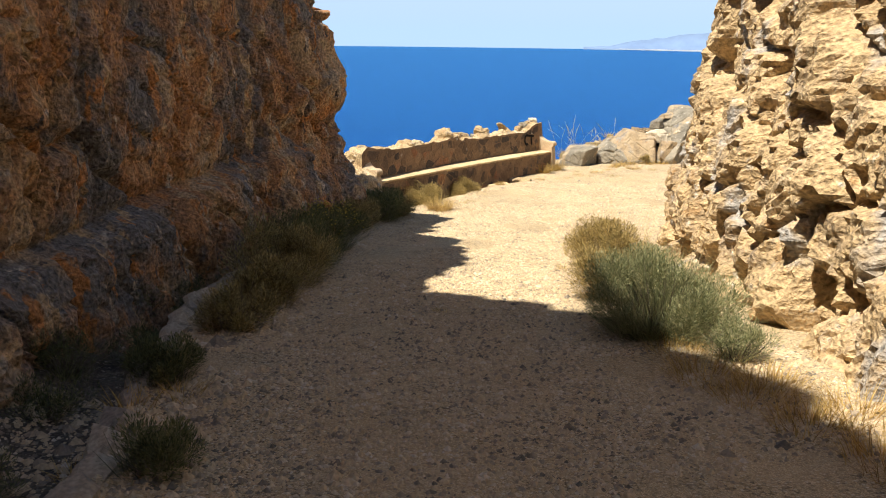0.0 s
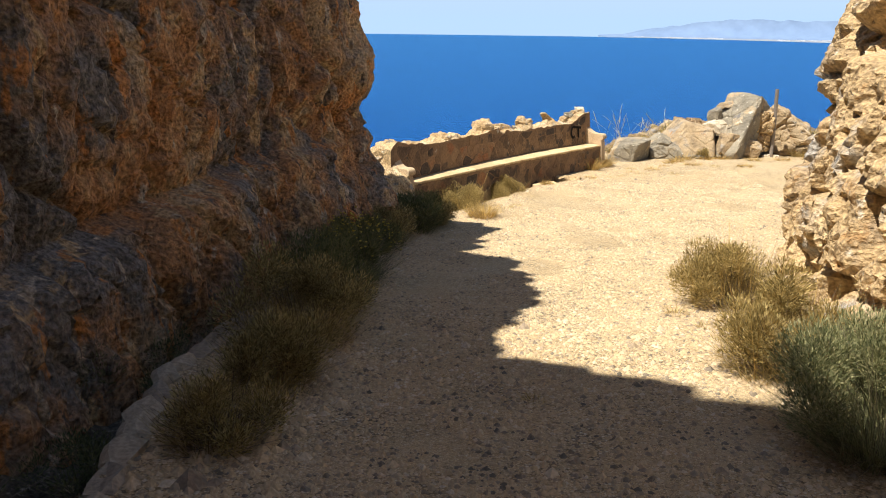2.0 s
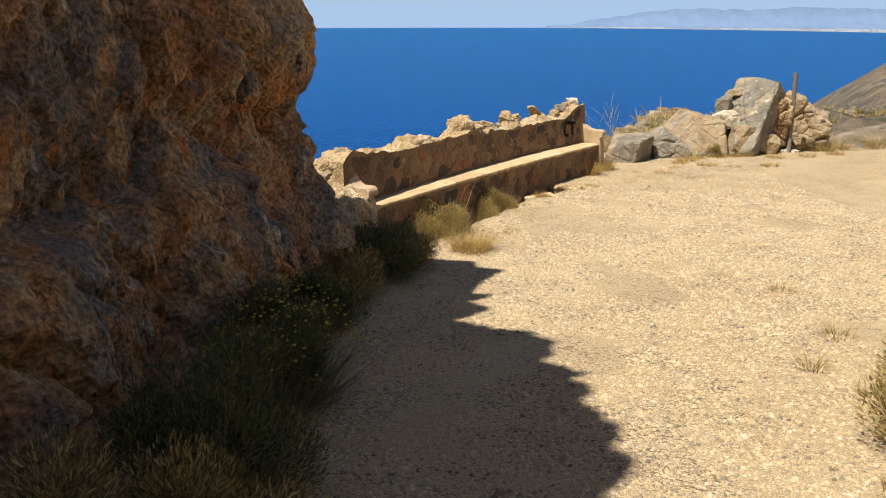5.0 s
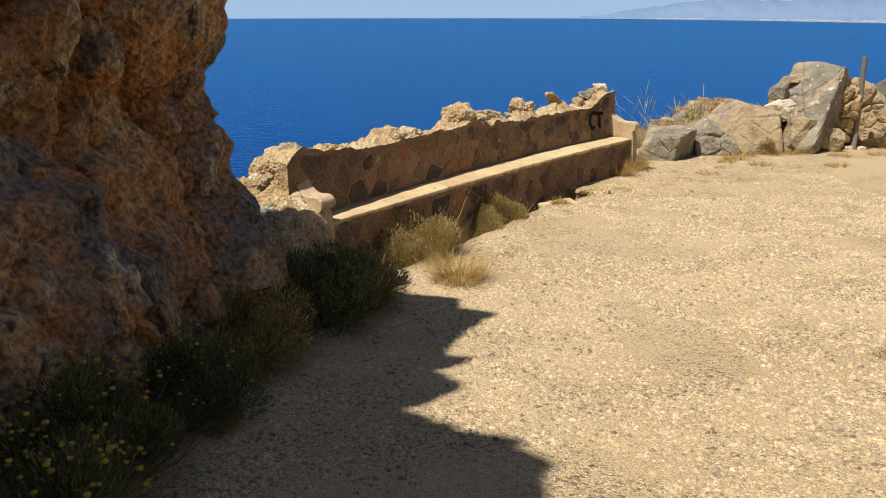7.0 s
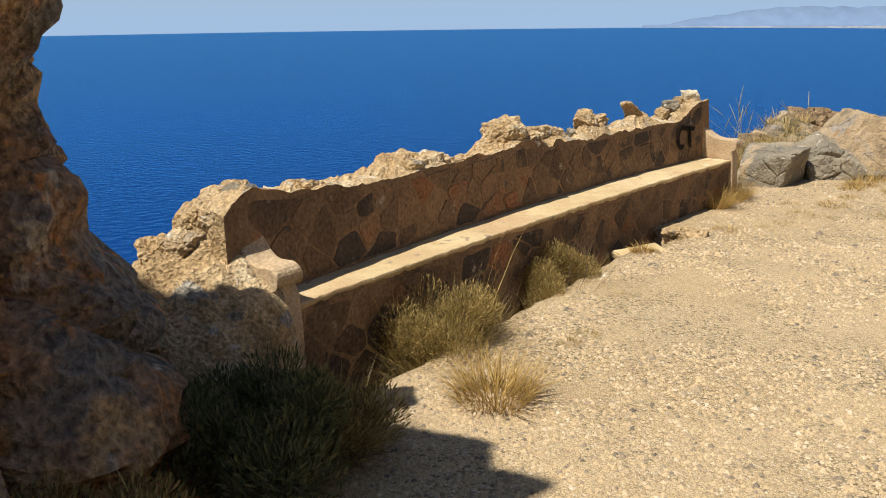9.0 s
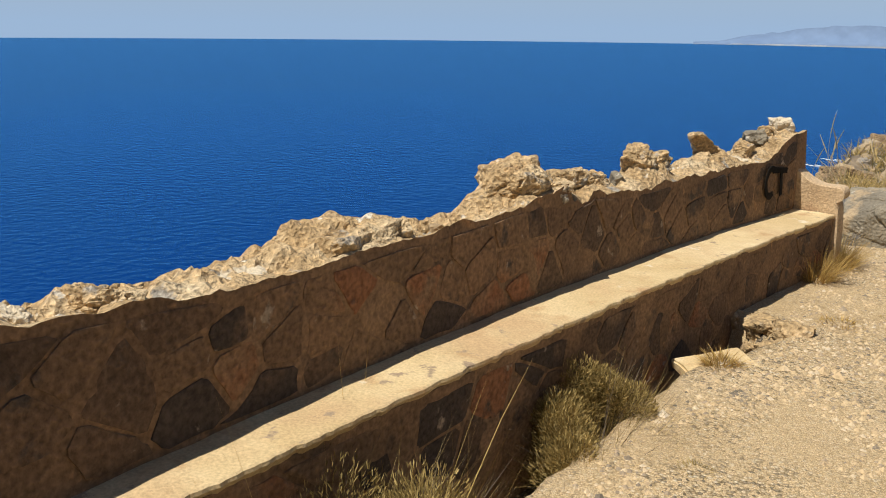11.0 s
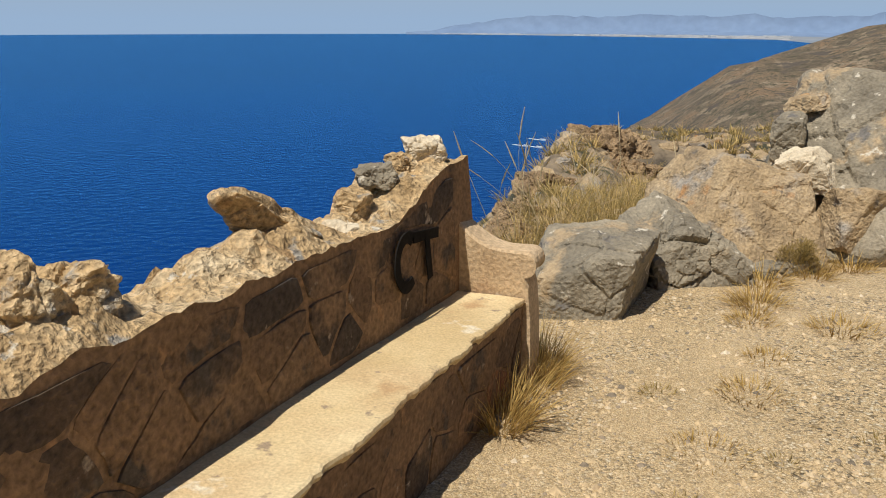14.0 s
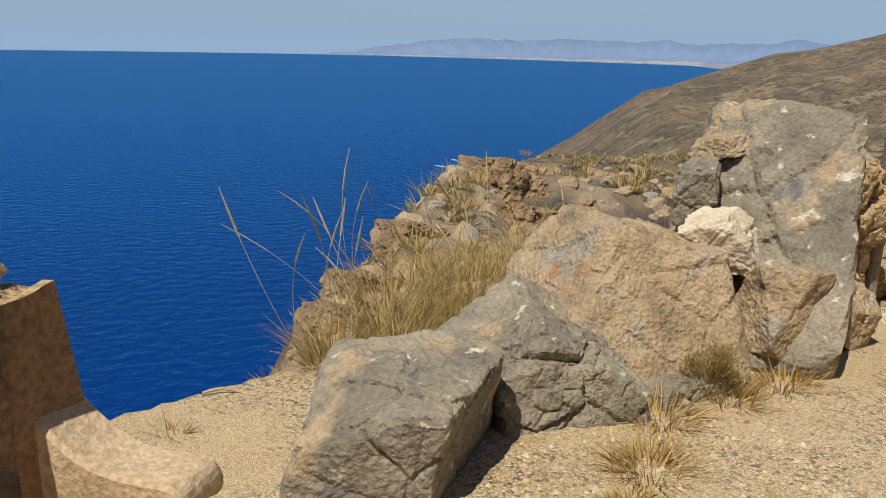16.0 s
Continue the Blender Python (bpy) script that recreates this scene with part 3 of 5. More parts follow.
def arm(s0, s1, name):
    """Scooped arm: from the backrest it sweeps down and rolls over at the front."""
    bm = bmesh.new()
    sm = (s0 + s1) / 2
    b, f, z = back_n(sm) - 0.04, front_n(sm) + 0.035, seat_z(sm)
    prof = []
    for i in range(15):
        k = i / 14
        n = b + (f - 0.09 - b) * k
        prof.append((n, z + 0.205 + 0.155 * (1 - k) ** 2.4 + 0.022 * k))
    for a in range(0, 181, 20):
        prof.append((f - 0.055 + 0.055 * math.sin(radians(a - 0)) * 1.0, z + 0.172 + 0.055 * math.cos(radians(a))))
    prof += [(f - 0.035, z + 0.06), (f - 0.02, z - 0.1), (f, -2.2), (b, -2.2)]
    for s in (s0, s0 + 0.012, s1 - 0.012, s1):
        inset = 0.012 if s in (s0, s1) else 0
        for n, zz in prof:
            q = on_bench(s, n, zz - inset * (zz > -2))
            q += Vector((0, 0, 0.006 * noise.noise(q * 7)))
            bm.verts.new(q)
    bm.verts.ensure_lookup_table()
    k = len(prof)
    for r in range(3):
        for i in range(k):
            bm.faces.new([bm.verts[j] for j in (r * k + i, r * k + (i + 1) % k, (r + 1) * k + (i + 1) % k, (r + 1) * k + i)])
    bm.faces.new([bm.verts[i] for i in range(k)][::-1])
    bm.faces.new([bm.verts[3 * k + i] for i in range(k)])
    bmesh.ops.recalc_face_normals(bm, faces=bm.faces)
    return part(name, bm, M_ARM, bench, "scooped plastered arm with rolled front end")


arm(BENCH - 0.04, BENCH + 0.13, "arm_rest")
arm(-0.25, -0.08, "arm_rest")

# graffiti letters, sprayed strokes standing just proud of the wall
def stroke(points, width, name):
    bm = bmesh.new()
    rows = []
    for i, (s, z) in enumerate(points):
        a, b = points[max(0, i - 1)], points[min(len(points) - 1, i + 1)]
        d = Vector((b[0] - a[0], b[1] - a[1])).normalized()
        w = width * (1 + 0.18 * noise.noise(Vector((s * 20, z * 20, 1))))
        for lift in (0.0, 0.006):
            for sg in (-1, 1):
                rows.append(bm.verts.new(on_bench(s - d.y * w / 2 * sg, back_n(s) - 0.02 * (z + 1.2) + 0.018 + lift, z + d.x * w / 2 * sg)))
    for i in range(len(points) - 1):
        a, b = rows[i * 4:i * 4 + 4], rows[i * 4 + 4:i * 4 + 8]
        for p, q in ((0, 1), (1, 3), (3, 2), (2, 0)):
            bm.faces.new((a[p], a[q], b[q], b[p]))
    bmesh.ops.recalc_face_normals(bm, faces=bm.faces)
    return part(name, bm, M_PAINT, back_wall, "black sprayed letter")


CX, CZ = 5.74, -0.905
stroke([(CX + 0.085 * math.cos(radians(a)), CZ + 0.105 * math.sin(radians(a))) for a in range(55, 306, 10)], 0.05, "letter_c")
stroke([(5.925 + 0.003 * i, -0.82 - 0.026 * i) for i in range(9)], 0.05, "letter_t")
stroke([(5.80 + 0.026 * i, -0.815 - 0.003 * i) for i in range(10)], 0.045, "letter_t")


# ---- boulders and outcrop ----
def rock_mesh(name, size, mat, seed, facets=12, level=4, rough=0.03, crack=0.03, box=0.74, cuts=()):
    """Angular stone: a ball cut by a skewed box and random planes, then weathered."""
    rng = random.Random(seed)
    turn = Euler((rng.uniform(-0.3, 0.3), rng.uniform(-0.3, 0.3), rng.uniform(0, 1.5))).to_matrix()
    planes = [(turn @ Vector(v), box * rng.uniform(0.85, 1.1)) for v in ((1, 0, 0), (-1, 0, 0), (0, 1, 0), (0, -1, 0), (0, 0, 1), (0, 0, -1))]
    for _ in range(facets):
        v = Vector((rng.gauss(0, 1), rng.gauss(0, 1), rng.gauss(0, 1))).normalized()
        planes.append((v, rng.uniform(0.68, 0.98)))
    planes += [(Vector(c[:3]).normalized(), c[3]) for c in cuts]
    bm = bmesh.new()
    bmesh.ops.create_icosphere(bm, subdivisions=level, radius=1)
    off = Vector((seed * 3.1, seed * 1.7, -seed))
    for v in bm.verts:
        d = v.co.normalized()
        r = min([1.15] + [h / max(1e-3, d.dot(n)) for n, h in planes if d.dot(n) > 0.15])
        q = Vector((d.x * size[0], d.y * size[1], d.z * size[2])) * r * 1.12
        big = max(size)
        w = rough * (noise.fractal(q * 3 / big * 0.5 + off, 1, 2, 5) * 1.4 + 0.4 * noise.noise(q * 14)) * big * 2 + crack * (blocks(q / big * 0.5 + off, 2.6, seed, 1.0) + 0.4 * blocks(q / big * 0.5 + off, 7, seed + 3, 1.0)) * big * 2
        v.co = q + d * w
    return link_mesh(name, bm, mat)


def rock(name, label, at, size, mat, seed, turn=(0, 0, 0), category="rock", group="", **kw):
    ob = new(name, rock_mesh(name, size, mat, seed, **kw))
    ob.matrix_world = pose(*at, *turn)
    return tagged(ob, label, category, group)


def hewn(name, label, at, planes, mat, seed, category="rock", group="", level=6, rough=0.02, crack=0.02):
    """Stone with broad split faces: each plane is an outward direction and its distance from the middle, in metres."""
    cuts = [(Vector(p[:3]).normalized(), p[3]) for p in planes]
    big = max(p[3] for p in planes)
    bm = bmesh.new()
    bmesh.ops.create_icosphere(bm, subdivisions=level, radius=1)
    off = Vector((seed * 3.1, seed * 1.7, -seed))
    for v in bm.verts:
        d = v.co.normalized()
        near = sorted([1.5 * big, 1.6 * big] + [h / d.dot(n) for n, h in cuts if d.dot(n) > 0.12])
        r = near[0] - 0.03 * big * max(0.0, 1 - (near[1] - near[0]) / (0.12 * big))
        q = d * r
        w = rough * big * (2.2 * noise.fractal(q * 1.6 / big + off, 1, 2, 5) + 0.7 * noise.noise(q * 13 + off)) + crack * big * (2.2 * blocks(q / big + off, 1.5, seed, 1.0) + 0.8 * blocks(q / big + off, 4.2, seed + 3, 1.0))
        v.co = q + d * w
    ob = new(name, link_mesh(name, bm, mat))
    ob.location = at
    return tagged(ob, label, category, group)


hewn("boulder", "grey angular limestone boulder on the gravel beside the bench", (3.52, 20.30, -1.43),
     ((-0.36, -0.93, 0.06, 0.31), (0.78, -0.60, -0.22, 0.21), (1, 0.1, 0.15, 0.45), (-0.9, 0.3, 0.2, 0.42), (0.1, 1, 0.3, 0.44), (0.0, -0.1, 1, 0.17), (-0.4, -0.15, 0.9, 0.22), (0, 0, -1, 0.3)), M_GREY_ROCK, 3, "boulder", rough=0.03, crack=0.018)
OUT = "outcrop rocks"
hewn("outcrop_rock", "low cracked tan and grey rock at the foot of the outcrop", (4.30, 20.84, -1.56),
     ((0, -0.95, 0.3, 0.30), (-0.55, -0.1, 0.83, 0.27), (0.45, -0.2, 0.87, 0.25), (-1, -0.1, 0, 0.36), (1, 0, 0.1, 0.40), (0, 1, 0, 0.5), (0, 0, -1, 0.35)), M_GREY_ROCK, 8, "rock", OUT, rough=0.035, crack=0.034)
hewn("outcrop_rock", "sloping tan rock slab of the outcrop", (5.12, 21.45, -1.36),
     ((-0.1, -0.86, 0.5, 0.42), (-0.75, -0.1, 0.65, 0.46), (0.25, 0, 0.97, 0.36), (0.9, -0.3, 0.1, 0.5), (0, 1, 0.2, 0.5), (0, 0, -1, 0.5), (-1, 0, 0, 0.62)), M_TAN_ROCK, 12, "rock", OUT, rough=0.02, crack=0.016)
rock("outcrop_rock", "pale cream broken rock in the middle of the outcrop", (5.60, 21.36, -1.10), (0.30, 0.22, 0.20), M_PALE_ROCK, 31, (0, 8, 20), "rock", OUT, level=5)
hewn("outcrop_rock", "tall grey and ochre rock of the outcrop with a sheer side", (6.42, 21.95, -1.16),
     ((-0.66, -0.38, 0.65, 0.62), (0.78, -0.60, -0.08, 0.40), (0.12, 0.1, 1, 0.78), (1, 0.1, 0.1, 0.80), (0, 1, 0.1, 0.8), (0, 0, -1, 0.7), (-1, 0.0, 0, 0.95), (-0.8, 0.6, 0.25, 0.62), (0.6, 0.0, 0.75, 0.78)), M_GREY_ROCK, 21, "rock", OUT, rough=0.022, crack=0.018)
rock("outcrop_rock", "rough ochre rock behind the wooden post", (7.50, 22.70, -1.42), (0.95, 0.68, 0.80), M_TAN_ROCK, 27, (0, 0, -10), "rock", OUT, level=6, crack=0.055, facets=9, cuts=((0.6, -0.2, 0.75, 0.62), (-0.1, -1, 0.1, 0.66)))
rock("outcrop_rock", "blocky ochre rock at the sheer side of the outcrop", (6.70, 21.78, -1.22), (0.40, 0.30, 0.58), M_CLIFF_TAN, 29, (0, 0, 20), "rock", OUT, level=6, crack=0.07, facets=9)
rock("outcrop_rock", "small tan block at the foot of the tall rock", (5.86, 21.06, -1.40), (0.29, 0.24, 0.27), M_TAN_ROCK, 35, (10, 0, 30), "rock", OUT, level=5, facets=7, crack=0.02)
rock("outcrop_rock", "small ochre block beside the wooden post", (6.40, 21.30, -1.52), (0.26, 0.22, 0.24), M_TAN_ROCK, 37, (0, 14, 50), "rock", OUT, level=5, facets=7)
rock("outcrop_rock", "grey block resting on the outcrop ridge", (5.66, 21.72, -0.86), (0.17, 0.15, 0.20), M_GREY_ROCK, 41, (0, 0, 40), "rock", OUT, level=5, facets=6)
rock("outcrop_rock", "flat tan stone resting on the tall rock", (6.00, 21.95, -0.62), (0.22, 0.15, 0.09), M_TAN_ROCK, 43, (0, -10, 10), "rock", OUT, level=4, facets=6)
rock("outcrop_rock", "low ledge of grey rock on the gravel", (5.05, 20.75, -1.67), (0.38, 0.16, 0.07), M_GREY_ROCK, 45, (0, 0, 10), "rock", OUT, level=5)

# bleached stick lying on the rim beside the bench
M_STICK = material("bleached_stick", [(0.3, (0.38, 0.29, 0.19)), (0.7, (0.58, 0.47, 0.33))], 8, 60, 0.3, bump=0.5, bump_size=0.003)
bm = bmesh.new()
rings = []
for i in range(9):
    k = i / 8
    r = 0.009 * (1 - 0.5 * k)
    rings.append([bm.verts.new((-0.11 + 0.26 * k, 0.02 * math.sin(k * 4) + math.cos(a) * r, 0.012 * math.sin(k * 5) + math.sin(a) * r)) for a in np.arange(0, 6.2, 1.047)])
for a, b in zip(rings, rings[1:]):
    for i in range(6):
        bm.faces.new((a[i], a[(i + 1) % 6], b[(i + 1) % 6], b[i]))
bm.faces.new(rings[0][::-1])
bm.faces.new(rings[-1])
stick = new("dry_stick", link_mesh("dry_stick", bm, M_STICK))
stick.matrix_world = pose(2.84, 21.40, ground_z(2.84, 21.40) + 0.012, 0, 0, -8)
tagged(stick, "short bleached dry stick lying on the gravel rim", "stick")

# weathered post
M_POST = material("weathered_grey_timber", [(0.3, (0.16, 0.14, 0.12)), (0.7, (0.33, 0.29, 0.25))], 6, 60, 0.4, bump=0.6, bump_size=0.006, stretch=(1, 1, 0.08))
bm = bmesh.new()
rings = []
for i in range(14):
    z = 1.68 * i / 13
    r = 0.047 - 0.006 * i / 13
    rings.append([bm.verts.new((math.cos(a) * r * (1 + 0.08 * noise.noise(Vector((a, z * 3, 1)))) - 0.02 * z + 0.01 * math.sin(z * 2.2), math.sin(a) * r - 0.035 * z, z - 0.12)) for a in np.arange(0, 6.28, 0.4833)])
for a, b in zip(rings, rings[1:]):
    for i in range(len(a)):
        bm.faces.new((a[i], a[(i + 1) % len(a)], b[(i + 1) % len(b)], b[i]))
bm.faces.new(rings[-1])
post = new("wooden_post", link_mesh("wooden_post", bm, M_POST))
post.location = (7.04, 21.70, ground_z(7.04, 21.70))
tagged(post, "thin weathered grey wooden post leaning before the outcrop", "post")
for k, (dx, dy, r) in enumerate(((-0.12, -0.05, 0.1), (0.1, -0.1, 0.08), (0.14, 0.08, 0.09))):
    rock("footing_stone", "pale stone wedged round the foot of the post", (7.04 + dx, 21.70 + dy, ground_z(7.04 + dx, 21.70 + dy) + 0.02), (r, r * 0.8, r * 0.6), M_PALE_ROCK, 60 + k, (0, 0, 40 * k), "stone", "footing stones", level=3)


# ---- plants ----
def leaf_material(name, stops, translucent=0.4):
    return material(name, stops, 5, 40, 0.25, rough=0.75, bump=0.1, island=0.7, spec=0.2, translucent=translucent)


M_OLIVE = leaf_material("olive_leaves", [(0.2, (0.22, 0.165, 0.06)), (0.5, (0.41, 0.31, 0.115)), (0.8, (0.62, 0.48, 0.21))])
M_GREYGREEN = leaf_material("grey_green_leaves", [(0.2, (0.15, 0.17, 0.08)), (0.5, (0.30, 0.31, 0.155)), (0.8, (0.50, 0.47, 0.26))])
M_DARKGREEN = leaf_material("dark_green_leaves", [(0.2, (0.074, 0.088, 0.038)), (0.5, (0.155, 0.162, 0.068)), (0.8, (0.270, 0.250, 0.115))])
M_BROWNLEAF = leaf_material("brown_dry_leaves", [(0.2, (0.17, 0.13, 0.05)), (0.5, (0.34, 0.27, 0.11)), (0.8, (0.56, 0.45, 0.20))])
M_GOLD = leaf_material("straw_gold_grass", [(0.2, (0.28, 0.18, 0.065)), (0.5, (0.50, 0.34, 0.11)), (0.8, (0.68, 0.50, 0.20))])
M_ESPARTO = leaf_material("esparto_grass", [(0.2, (0.216, 0.178, 0.067)), (0.5, (0.431, 0.314, 0.120)), (0.8, (0.693, 0.514, 0.226))])
M_STALK = leaf_material("bleached_grass_stalks", [(0.2, (0.48, 0.38, 0.22)), (0.8, (0.68, 0.58, 0.38))])
M_TWIG = leaf_material("grey_brown_twigs", [(0.2, (0.09, 0.07, 0.05)), (0.8, (0.28, 0.23, 0.18))], 0.0)
M_FLOWER = leaf_material("yellow_flower_heads", [(0.2, (0.45, 0.33, 0.04)), (0.8, (0.62, 0.52, 0.12))])


def blades(rng, count, base_r, spread, length, width, droop=0.25, segs=3, squash=1.0):
    """Thin tapering strips that fan out of a common foot."""
    v, f = [], []
    for _ in range(count):
        a = rng.uniform(0, 6.2832)
        r = base_r * math.sqrt(rng.random())
        p = Vector((math.cos(a) * r, math.sin(a) * r, -0.02))
        out = Vector((math.cos(a + rng.uniform(-0.8, 0.8)), math.sin(a + rng.uniform(-0.8, 0.8)), 0))
        tilt = spread * math.sqrt(rng.random())
        d = (out * math.sin(tilt) + Vector((0, 0, math.cos(tilt) * squash))).normalized()
        ln = length * rng.uniform(0.5, 1.05) / segs
        side = Vector((-d.y, d.x, rng.uniform(-0.5, 0.5))).normalized()
        w = width * rng.uniform(0.6, 1.3)
        k = len(v)
        for i in range(segs + 1):
            ww = w * (1 - i / segs) ** 0.7 / 2
            if i < segs:
                v += [p - side * ww, p + side * ww]
            else:
                v.append(p.copy())
            p = p + d * ln
            d = (d + Vector((out.x * droop / segs, out.y * droop / segs, -droop * 0.5 / segs)) + Vector((rng.gauss(0, 0.06), rng.gauss(0, 0.06), rng.gauss(0, 0.04)))).normalized()
        for i in range(segs - 1):
            f.append((k + 2 * i, k + 2 * i + 1, k + 2 * i + 3, k + 2 * i + 2))
        f.append((k + 2 * segs - 2, k + 2 * segs - 1, k + 2 * segs))
    return v, f


def sprigs(rng, r, h, count, leaf, clumps=9):
    """Small leaves gathered in uneven clumps under a rounded outline."""
    v, f = [], []
    cl = []
    for _ in range(clumps):
        a, q = rng.uniform(0, 6.2832), math.sqrt(rng.random())
        cl.append((Vector((math.cos(a) * q * r * 0.75, math.sin(a) * q * r * 0.75, h * (0.35 + 0.45 * rng.random()) * (1 - 0.45 * q * q))), rng.uniform(0.22, 0.42) * r))
    for _ in range(count):
        c, cr = rng.choice(cl)
        d = Vector((rng.gauss(0, 1), rng.gauss(0, 1), rng.gauss(0, 0.9))).normalized()
        p = c + d * cr * rng.random() ** 0.4
        if p.z < 0.01:
            p.z = rng.uniform(0.01, 0.06)
        up = (d + Vector((0, 0, 0.9)) + Vector((rng.gauss(0, 0.5), rng.gauss(0, 0.5), 0))).normalized()
        side = up.cross(Vector((rng.gauss(0, 1), rng.gauss(0, 1), rng.gauss(0, 1)))).normalized()
        ln, w = leaf * rng.uniform(0.4, 1.1), leaf * 0.08 * rng.uniform(0.6, 1.3)
        k = len(v)
        v += [p - side * w * 0.5, p + side * w * 0.5, p + up * ln * 0.6 + side * w, p + up * ln, p + up * ln * 0.6 - side * w]
        f.append((k, k + 1, k + 2, k + 3, k + 4))
    return v, f


def shrub(name, label, x, y, r, h, leaves, count=5200, leaf=0.035, twigs=260, flowers=0, stalks=0, seed=0, group="", category="shrub", clumps=11, flower_mat=None):
    rng = random.Random(seed * 77 + 5)
    e = thing(name, label, category, (x, y, ground_z(x, y)), group)
    v, f = sprigs(rng, r, h, int(count * 2), leaf, clumps)
    for k in range(7):
        lean = Vector((rng.uniform(-0.35, 0.35) * r, rng.uniform(-0.35, 0.35) * r, 0))
        bv, bf = blades(rng, count // 55, r * 0.30, 1.05, h * rng.uniform(0.8, 1.05), 0.0045, 0.15)
        o = len(v)
        v += [p + lean for p in bv]
        f += [tuple(i + o for i in q) for q in bf]
    ob = new("foliage", from_arrays("foliage", v, f, leaves))
    ob.parent = e
    tagged(ob, kind="stuff")
    v, f = blades(rng, twigs, r * 0.25, 1.15, h * 1.0, 0.006, 0.2)
    ob = new("branchwork", from_arrays("branchwork", v, f, M_TWIG))
    ob.parent = e
    tagged(ob, kind="stuff")
    if stalks:
        v, f = blades(rng, stalks, r * 0.7, 0.45, h * 1.35, 0.006, 0.15, 4)
        ob = new("dry_stalk", from_arrays("dry_stalk", v, f, M_GOLD))
        ob.parent = e
        tagged(ob, kind="stuff")
    if flowers:
        bm = bmesh.new()
        for _ in range(flowers):
            a, q = rng.uniform(0, 6.2832), math.sqrt(rng.random())
            p = Vector((math.cos(a) * q * r * 0.95, math.sin(a) * q * r * 0.95, h * (1.08 - 0.5 * q * q) * rng.uniform(0.75, 1.05)))
            bmesh.ops.create_icosphere(bm, subdivisions=1, radius=rng.uniform(0.007, 0.013), matrix=Matrix.Translation(p) @ Matrix.Diagonal((1, 1, 0.6, 1)))
        tagged(part("flower_head", bm, M_FLOWER, e, "small round yellow flower heads"), kind="stuff")
    return e


def tuft(label, x, y, r, h, mat, count=160, width=0.006, seed=0, spread=0.9, name="grass_tuft", stalks=0, stalk_h=0.9, group="dry grass tufts"):
    rng = random.Random(seed * 31 + 11)
    e = thing(name, label, "grass", (x, y, ground_z(x, y)), group)
    v, f = blades(rng, count, r, spread, h, width, 0.5)
    ob = new("grass_blade", from_arrays("grass_blade", v, f, mat))
    ob.parent = e
    tagged(ob, kind="stuff")
    if stalks:
        v, f = [], []
        for _ in range(stalks):
            a = rng.uniform(0, 6.2832)
            p = Vector((math.cos(a) * r, math.sin(a) * r, 0))
            d = Vector((math.cos(a) * 0.3 + rng.gauss(0, 0.18), math.sin(a) * 0.3 + rng.gauss(0, 0.18), 1)).normalized()
            bend = Vector((rng.gauss(0, 0.08), rng.gauss(0, 0.08), -0.03))
            ln = stalk_h * rng.uniform(0.65, 1.1) / 8
            for i in range(8):
                q = p + d * ln
                w = 0.002 if i < 6 else 0.006
                for side in (Vector((1, 0, 0)), Vector((0, 1, 0))):
                    k = len(v)
                    v += [p - side * w, p + side * w, q + side * w * (0.3 if i == 7 else 1), q - side * w * (0.3 if i == 7 else 1)]
                    f.append((k, k + 1, k + 2, k + 3))
                p, d = q, (d + bend).normalized()
        ob = new("seed_stalk", from_arrays("seed_stalk", v, f, M_STALK))
        ob.parent = e
        tagged(ob, kind="stuff")
    return e


# lane, seaward side: shaded scrub along the drain
SCRUB = "shaded scrub along the drain"
shrub("shrub", "low dark green shrub on the drain edge in shade", -1.52, 4.40, 0.24, 0.26, M_DARKGREEN, 4200, 0.03, seed=1, group=SCRUB)
shrub("shrub", "low brown withered shrub on the lane edge", -1.40, 5.6, 0.32, 0.40, M_BROWNLEAF, 3200, 0.035, seed=2, group=SCRUB)
shrub("shrub", "brown and olive scrub leaning over the drain", -1.36, 6.5, 0.40, 0.50, M_BROWNLEAF, 4200, 0.04, seed=3, group=SCRUB)
shrub("shrub", "tall brown-green scrub under the cliff", -1.40, 7.5, 0.52, 0.66, M_BROWNLEAF, 6000, 0.04, seed=4, group=SCRUB)
shrub("shrub", "tall dark green scrub under the cliff", -1.42, 8.5, 0.54, 0.70, M_DARKGREEN, 6000, 0.04, seed=5, group=SCRUB)
shrub("shrub", "shrub with yellow flower heads on the lane edge", -1.25, 9.45, 0.46, 0.62, M_DARKGREEN, 5200, 0.04, seed=6, flowers=150, group=SCRUB)
shrub("shrub", "dark shrub with faded yellow flower heads", -1.42, 10.45, 0.42, 0.50, M_DARKGREEN, 5200, 0.04, seed=7, flowers=60, group=SCRUB)
shrub("shrub", "grey-green shrub at the foot of the cliff", -1.38, 11.7, 0.40, 0.50, M_DARKGREEN, 5200, 0.04, seed=8, group=SCRUB)
shrub("shrub", "dark bristly shrub near the end of the bench", -0.90, 12.75, 0.52, 0.62, M_DARKGREEN, 6500, 0.05, seed=9, group=SCRUB)
shrub("shrub", "dark tangled shrub spreading from the cliff foot", -1.15, 11.9, 0.45, 0.48, M_BROWNLEAF, 5200, 0.045, seed=11, group=SCRUB)
shrub("shrub", "dark low shrub on the shaded lane edge", -1.28, 11.05, 0.38, 0.42, M_DARKGREEN, 4500, 0.04, seed=12, flowers=40, group=SCRUB)
shrub("shrub", "brown bristly shrub beside the bench end", -0.62, 13.15, 0.34, 0.42, M_BROWNLEAF, 4500, 0.045, seed=13, group=SCRUB)
shrub("shrub", "dark shrub against the shaded cliff foot", -1.62, 11.15, 0.4, 0.5, M_DARKGREEN, 4500, 0.04, seed=14, group=SCRUB)
